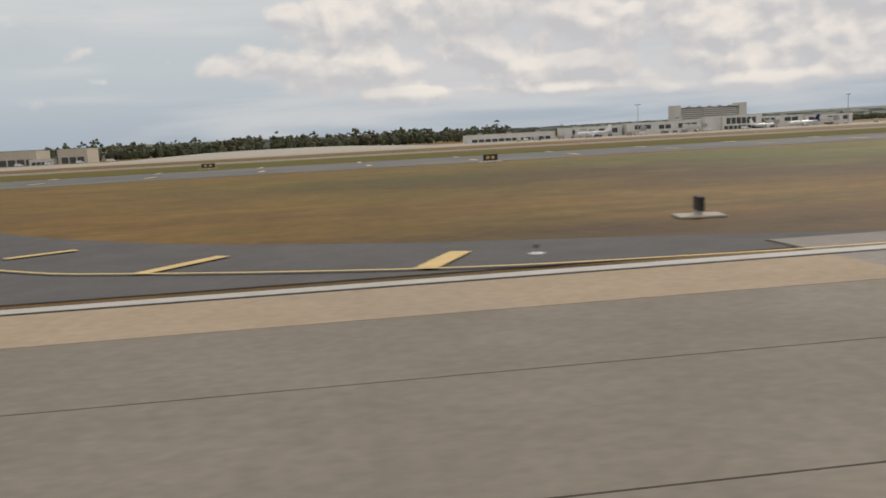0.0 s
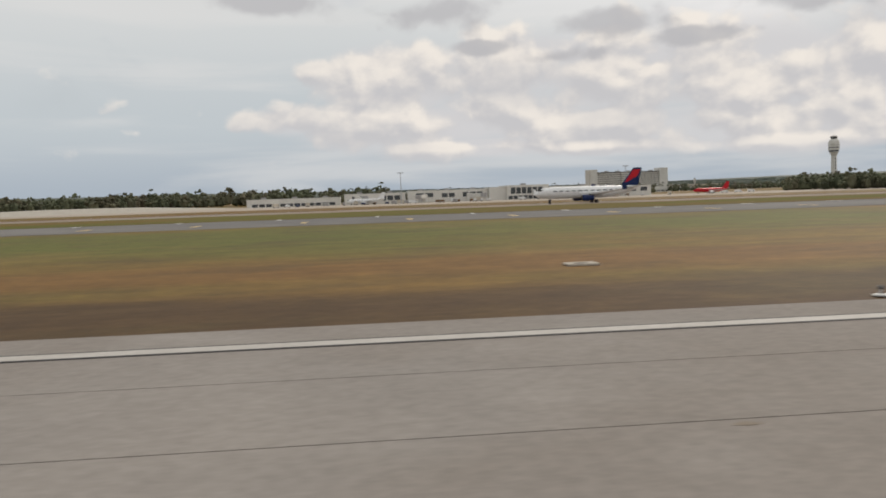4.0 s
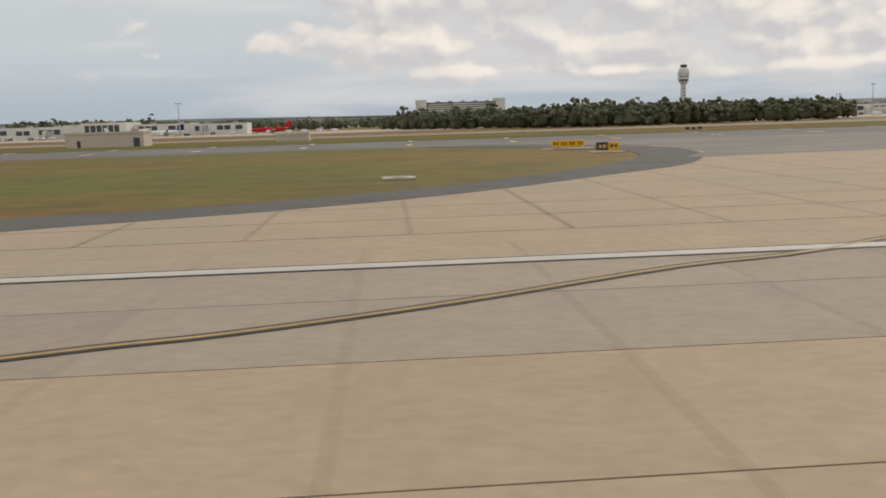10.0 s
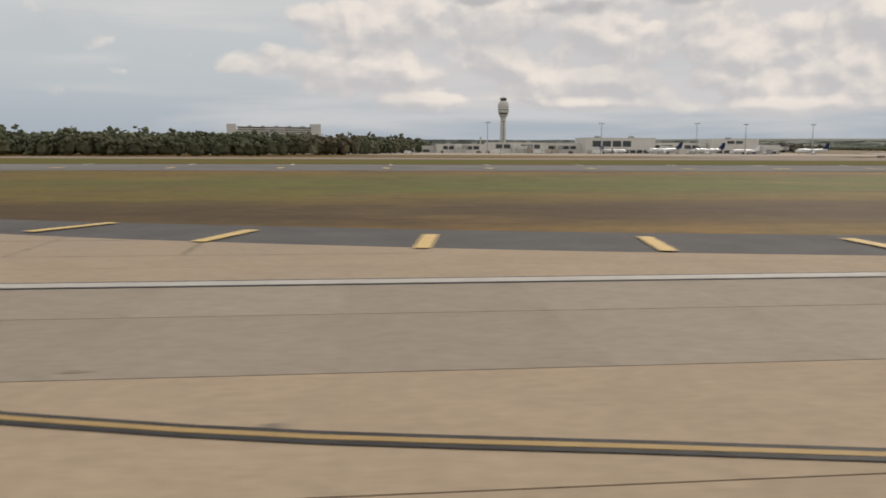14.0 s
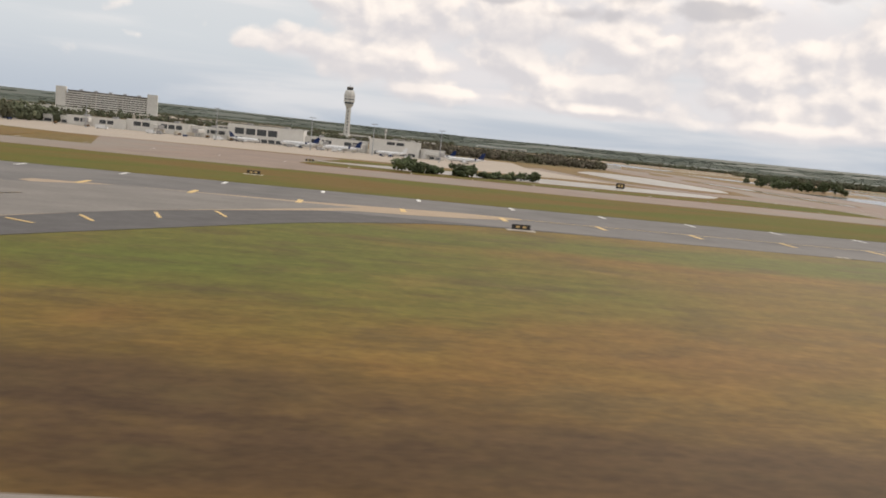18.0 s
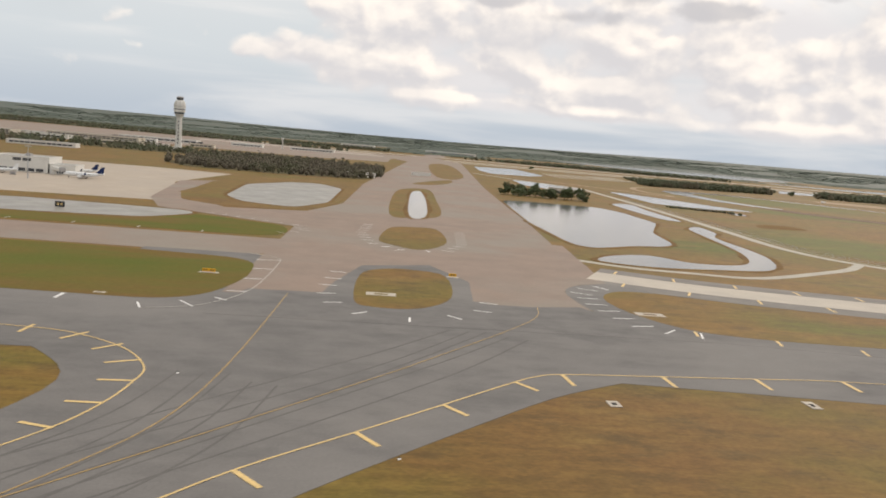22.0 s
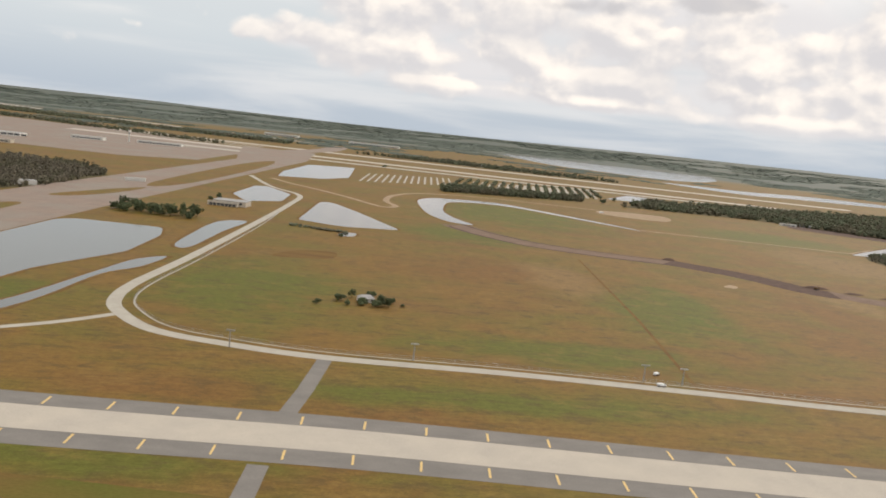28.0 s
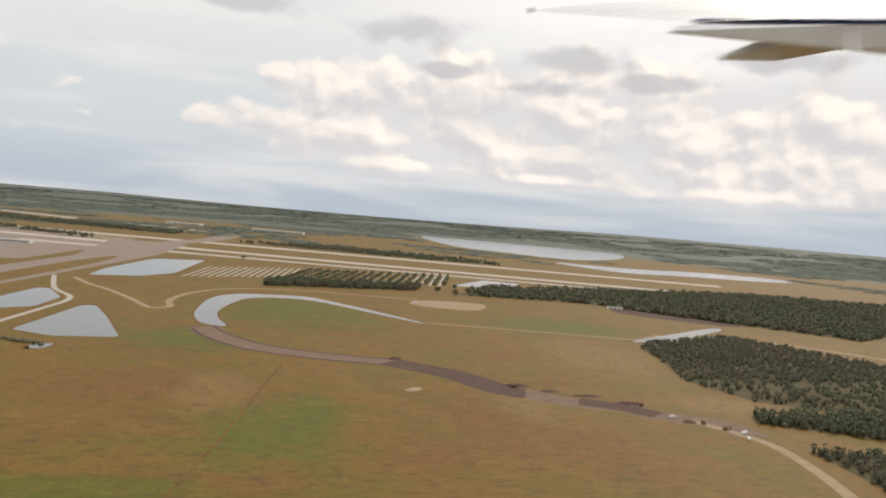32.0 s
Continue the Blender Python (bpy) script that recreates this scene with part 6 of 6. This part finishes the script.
rng = np.random.default_rng(5)
CARTS = [cart(-1000 - 9 * k, 700, 0, m, l, h) for k, (m, l, h) in enumerate(((PLANE, 4, 2.2), (ROOF, 5, 2.6), (NAVY, 3.5, 1.8), (CREAM, 6, 3.2), (OCHRE, 4, 2.0)))]
for k in range(64):
    a = (140, 470) if k % 2 else (880, 1262)
    copy_thing(CARTS[k % 5], pose(rng.uniform(*a) * U, rng.uniform(628, 668) * U, 0.06 * U, 0, 0, rng.uniform(0, 360)))
for c in CARTS:
    c.location = ((150 + 30 * CARTS.index(c)) * U, 640 * U, 0.06 * U)


def digger(x, y, turn):
    root = thing("excavator", x, y, 0.08, turn, "dark tracked excavator on the dug earth", "excavator", "excavators")
    part("track", boxes((-2.4, -1.7, 0, 2.4, -1.0, .9), bevel=.2), BLACK, root)
    part("track", boxes((-2.4, 1.0, 0, 2.4, 1.7, .9), bevel=.2), BLACK, root)
    part("cab", boxes((-2.2, -1.4, 1.0, 1.2, 1.4, 3.1), bevel=.2), OCHRE, root)
    part("boom", strip(bmesh.new(), [(0.5, 0), (5.5, 0)], .6, 2.4, 3.2), OCHRE, root)
    part("arm", boxes((5.2, -.25, 0.6, 5.9, .25, 3.6)), OCHRE, root)
    part("bucket", boxes((4.6, -.7, 0.1, 6.0, .7, 1.0), bevel=.2), BLACK, root)
    return root


for x, y, a in ((2425, 762, 30), (2546, 704, 160), (2582, 640, 80), (2595, 622, 10)):
    digger(x, y, a)


def heap(x, y, w, d, h, seed, mat, label):
    rng = np.random.default_rng(seed)
    bm = bmesh.new()
    rings = [[(w * r * math.cos(a) * rng.uniform(.85, 1.15), d * r * math.sin(a) * rng.uniform(.85, 1.15), z * h) for a in [2 * math.pi * i / 14 for i in range(14)]] for r, z in ((1, 0), (.7, .5), (.4, .85), (.12, 1))]
    ring_loft(bm, rings)
    return tagged(part("earth_heap", bm, mat, at=(x, y, 0)), label, "earth heap")


for k, (x, y, w, d, h) in enumerate(((2430, 772, 16, 7, 2.5), (2535, 712, 14, 6, 2.2), (2500, 738, 18, 5, 1.6), (2310, 893, 9, 6, 2.5), (2570, 645, 8, 5, 2), (2462, 752, 12, 5, 1.5))):
    heap(x, y, w, d, h, 300 + k, MUD, "heap of freshly dug dark earth")
heap(1334, 57, 1.2, .6, .22, 320, SAND, "small heap of pale rubble in the grass")
flat("bare_patch", [(2303, 728), (2318, 744), (2322, 735), (2312, 722)], 0.05, SAND, "pale bare patch in the field", "soil", soft=4)
flat("bare_patch", [(2405, 1470), (2520, 1440), (2560, 1560), (2430, 1560)], 0.045, SAND, "pale storage yard in the grass", "soil", soft=4)
flat("bare_patch", [(2860, 1560), (3040, 1440), (3100, 1500), (2930, 1650)], 0.047, MUD, "dark bare earth beside the forest", "soil", soft=4)
flat("bare_patch", [(1850, 680), (1870, 722), (1905, 728), (1900, 690)], 0.043, BROWN, "dark scorched patch of grass", "soil", soft=4)

# low hill of the taxiway bridge
bm = bmesh.new()
ring_loft(bm, [[(-60 + 150 * r * math.cos(a), 760 + 120 * r * math.sin(a), z) for a in [2 * math.pi * i / 20 for i in range(20)]] for r, z in ((1, 0.02), (.75, 1.6), (.45, 3.6), (.2, 4.2))])
tagged(part("embankment", bm, ROADM), "pale paved ramp rising to a bridge", "ramp", "", "structure")

# car park rows beyond the loop
lot = thing("car_park_rows", 0, 0, 0, 0, "pale parking rows with dark trees between", "car park", "", "structure")
for i in range(14):
    x0, y0 = 1925 + i * 17, 1730 + i * 11
    part("parking_row", strip(bmesh.new(), [(x0, y0), (x0 + 25, y0 + 300)], 5, 0, 0.07), ROADM, lot)
for i in range(16):
    x0, y0 = 2150 + i * 25, 1800 + i * 8
    part("parking_row", strip(bmesh.new(), [(x0, y0), (x0 + 70, y0 + 330)], 9, 0, 0.07), ROADM, lot)
rng = np.random.default_rng(77)
rows = []
for i in range(17):
    for j in range(13):
        cx, cy = 2137 + i * 25 + j * 5.4, 1800 + i * 8 + j * 26
        for _ in range(5):
            r = rng.uniform(2, 3.4)
            rows.append((cx + rng.normal() * 2, cy + rng.normal() * 2, rng.uniform(3, 7), r, r))
tagged(clumps("car_park_trees", rows, WOOD, rng), "rows of dark round car park trees", "trees", "", "stuff")
rows = []
for i in range(70):
    x, y = 1845 + rng.uniform(0, 70), 900 - rng.uniform(-6, 6)
    rows.append((x, y - (x - 1845) * .45, rng.uniform(.8, 1.6), rng.uniform(1.2, 2.4), rng.uniform(1, 1.8)))
tagged(clumps("hedge", rows, WOOD, rng), "low brown hedge beside the small pool", "hedge", "", "stuff")

# ---- the wing of the carrying aircraft, as it stands at the end of the flight ----
def wing():
    root = thing("aircraft_wing", 2200, -59.1, 178.3, 0, "pale grey airliner wing with flap and dark gap", "aircraft wing")
    secs = ((27.0, 6.8, 7.35, 1.6, .10), (25.5, 7.05, 6.98, 2.4, .22), (18.0, 8.3, 5.12, 4.6, .45), (11.5, 8.72, 3.80, 6.6, .7), (6.5, 9.0, 2.8, 8.4, .95))
    bm = bmesh.new()
    ring_loft(bm, [[(te, y, z), (te + c * .45, y, z - th * .3 + c * .1), (te + c * .9, y, z - th * .1 + c * .19), (te + c, y, z + th * .2 + c * .22), (te + c * .75, y, z + th * .5 + c * .17), (te + c * .3, y, z + th * .3 + c * .07)] for y, te, z, c, th in secs])
    part("wing_panel", bm, WINGT, root)
    for name, ya, yb, dz in (("outer_flap", 18.0, 12.2, 0), ("inner_flap", 12.1, 6.5, 0)):
        bm = bmesh.new()
        ends = []
        for y in (ya, yb):
            t = (18.0 - y) / 6.5
            gx, gz = 8.34 + .38 * t, 5.02 - 1.4 * t
            fx, fz = 8.02 + .74 * t, 4.82 - 1.63 * t
            ends.append([(gx, y, gz), (gx - .05, y, gz - .1), (fx, y, fz), (fx - .04, y, fz + .05), (gx - .14, y, gz + .02)])
        ring_loft(bm, ends)
        part(name, bm, PLANE, root)
    # solid navy strip in place of the shade in the flap gap
    bm = bmesh.new()
    ring_loft(bm, [[(x, y, z), (x + .1, y, z + .09), (x + .25, y, z + .05), (x + .2, y, z - .03)] for x, y, z in ((8.34, 17.6, 5.04), (8.72, 11.5, 3.66), (9.0, 6.6, 2.65))])
    part("flap_gap", bm, NAVY, root, "dark strip painted for the shade between wing and flap")
    for tip, a, b in (((8.45, 16.2, 3.96), (8.95, 16.1, 4.4), (9.5, 14.6, 4.05)), ((8.9, 9.6, 2.2), (9.4, 9.5, 2.75), (10.2, 8.0, 2.35))):
        bm = bmesh.new()
        m = [(a[k] + b[k]) / 2 for k in range(3)]
        ring_loft(bm, [[(tip[0], tip[1] + dy * .06, tip[2] + dz * .05) for dy, dz in ((-1, 0), (0, -1), (1, 0), (0, 1))], [(m[0], m[1] + dy * .35, m[2] + dz * .3 - .1) for dy, dz in ((-1, 0), (0, -1), (1, 0), (0, 1))],
                       [(b[0] + .8, b[1] + dy * .1, b[2] + dz * .08 + .1) for dy, dz in ((-1, 0), (0, -1), (1, 0), (0, 1))]])
        part("flap_fairing", bm, WINGD, root, "darker pointed flap fairing")
    part("tip_light", turned([(.05, 0), (.09, .1), (.02, .2)], 8), GLASS, root, at=(6.85, 27.0, 7.3))
    return root


wing()


# ---- runway, laid slab by slab ----
def runway():
    root = thing("runway", 0, 0, 0, 0, "concrete runway of square slabs with dark joints", "runway", "", "structure")
    part("bed", boxes((-320, -33, -.3, 18, 28.6, 0.10), (18, -33, -.3, 2500, 32.2, 0.10)), JOINT, root)
    size, top = 6.1, 0.13
    rows = [-20.2 + size * k for k in range(9)]
    shared = {}

    def piece(w, d, mat, gap_x, gap_y):
        key = (round(w, 2), round(d, 2), mat.name, gap_x)
        if key not in shared:
            shared[key] = to_mesh("slab", boxes((gap_x / 2, gap_y / 2, 0.08, w - gap_x / 2, d - gap_y / 2, top)), mat)
        return shared[key]

    def kind(x, y):
        if x < 18:
            return TAN if y > 21 else BROWNC
        if x < 393 or x >= 1100:
            return GREYC
        if y > 27:
            return GREYC if x < 490 else TAN
        return BUFF if y > (21 if x < 480 else 15) else TAN

    rest = {TAN: bmesh.new(), GREYC: bmesh.new(), BUFF: bmesh.new(), BROWNC: bmesh.new()}
    x, n = -320.0, 0
    while x < 2400:
        tan = 393 <= x < 1100
        step = size if tan else size * 2.5
        nxt = min(x + step, 18 if x < 18 else 393 if x < 393 else 1100 if x < 1100 else 2400)
        for y in rows:
            if x < 18 and y > 28:
                continue
            d = size if y < 28 else 32.0 - 28.6
            mat = kind(x, y)
            gx = (.035 if x < 735 else .01) if tan else .008
            if 500 < x < 905 and 4 < y < 28.0 and n < 300:
                ob = new("slab", piece(nxt - x, d, mat, gx, .06))
                ob.parent, ob.location = root, (x * U, y * U, 0)
                n += 1
            else:
                box(rest[mat], x + gx / 2, y + .03, 0.08, nxt - gx / 2, y + d - .03, top)
        x = nxt
    for mat, bm in rest.items():
        tagged(part("slab_field", bm, mat, root), "", "", "", "stuff")
    return root


runway()
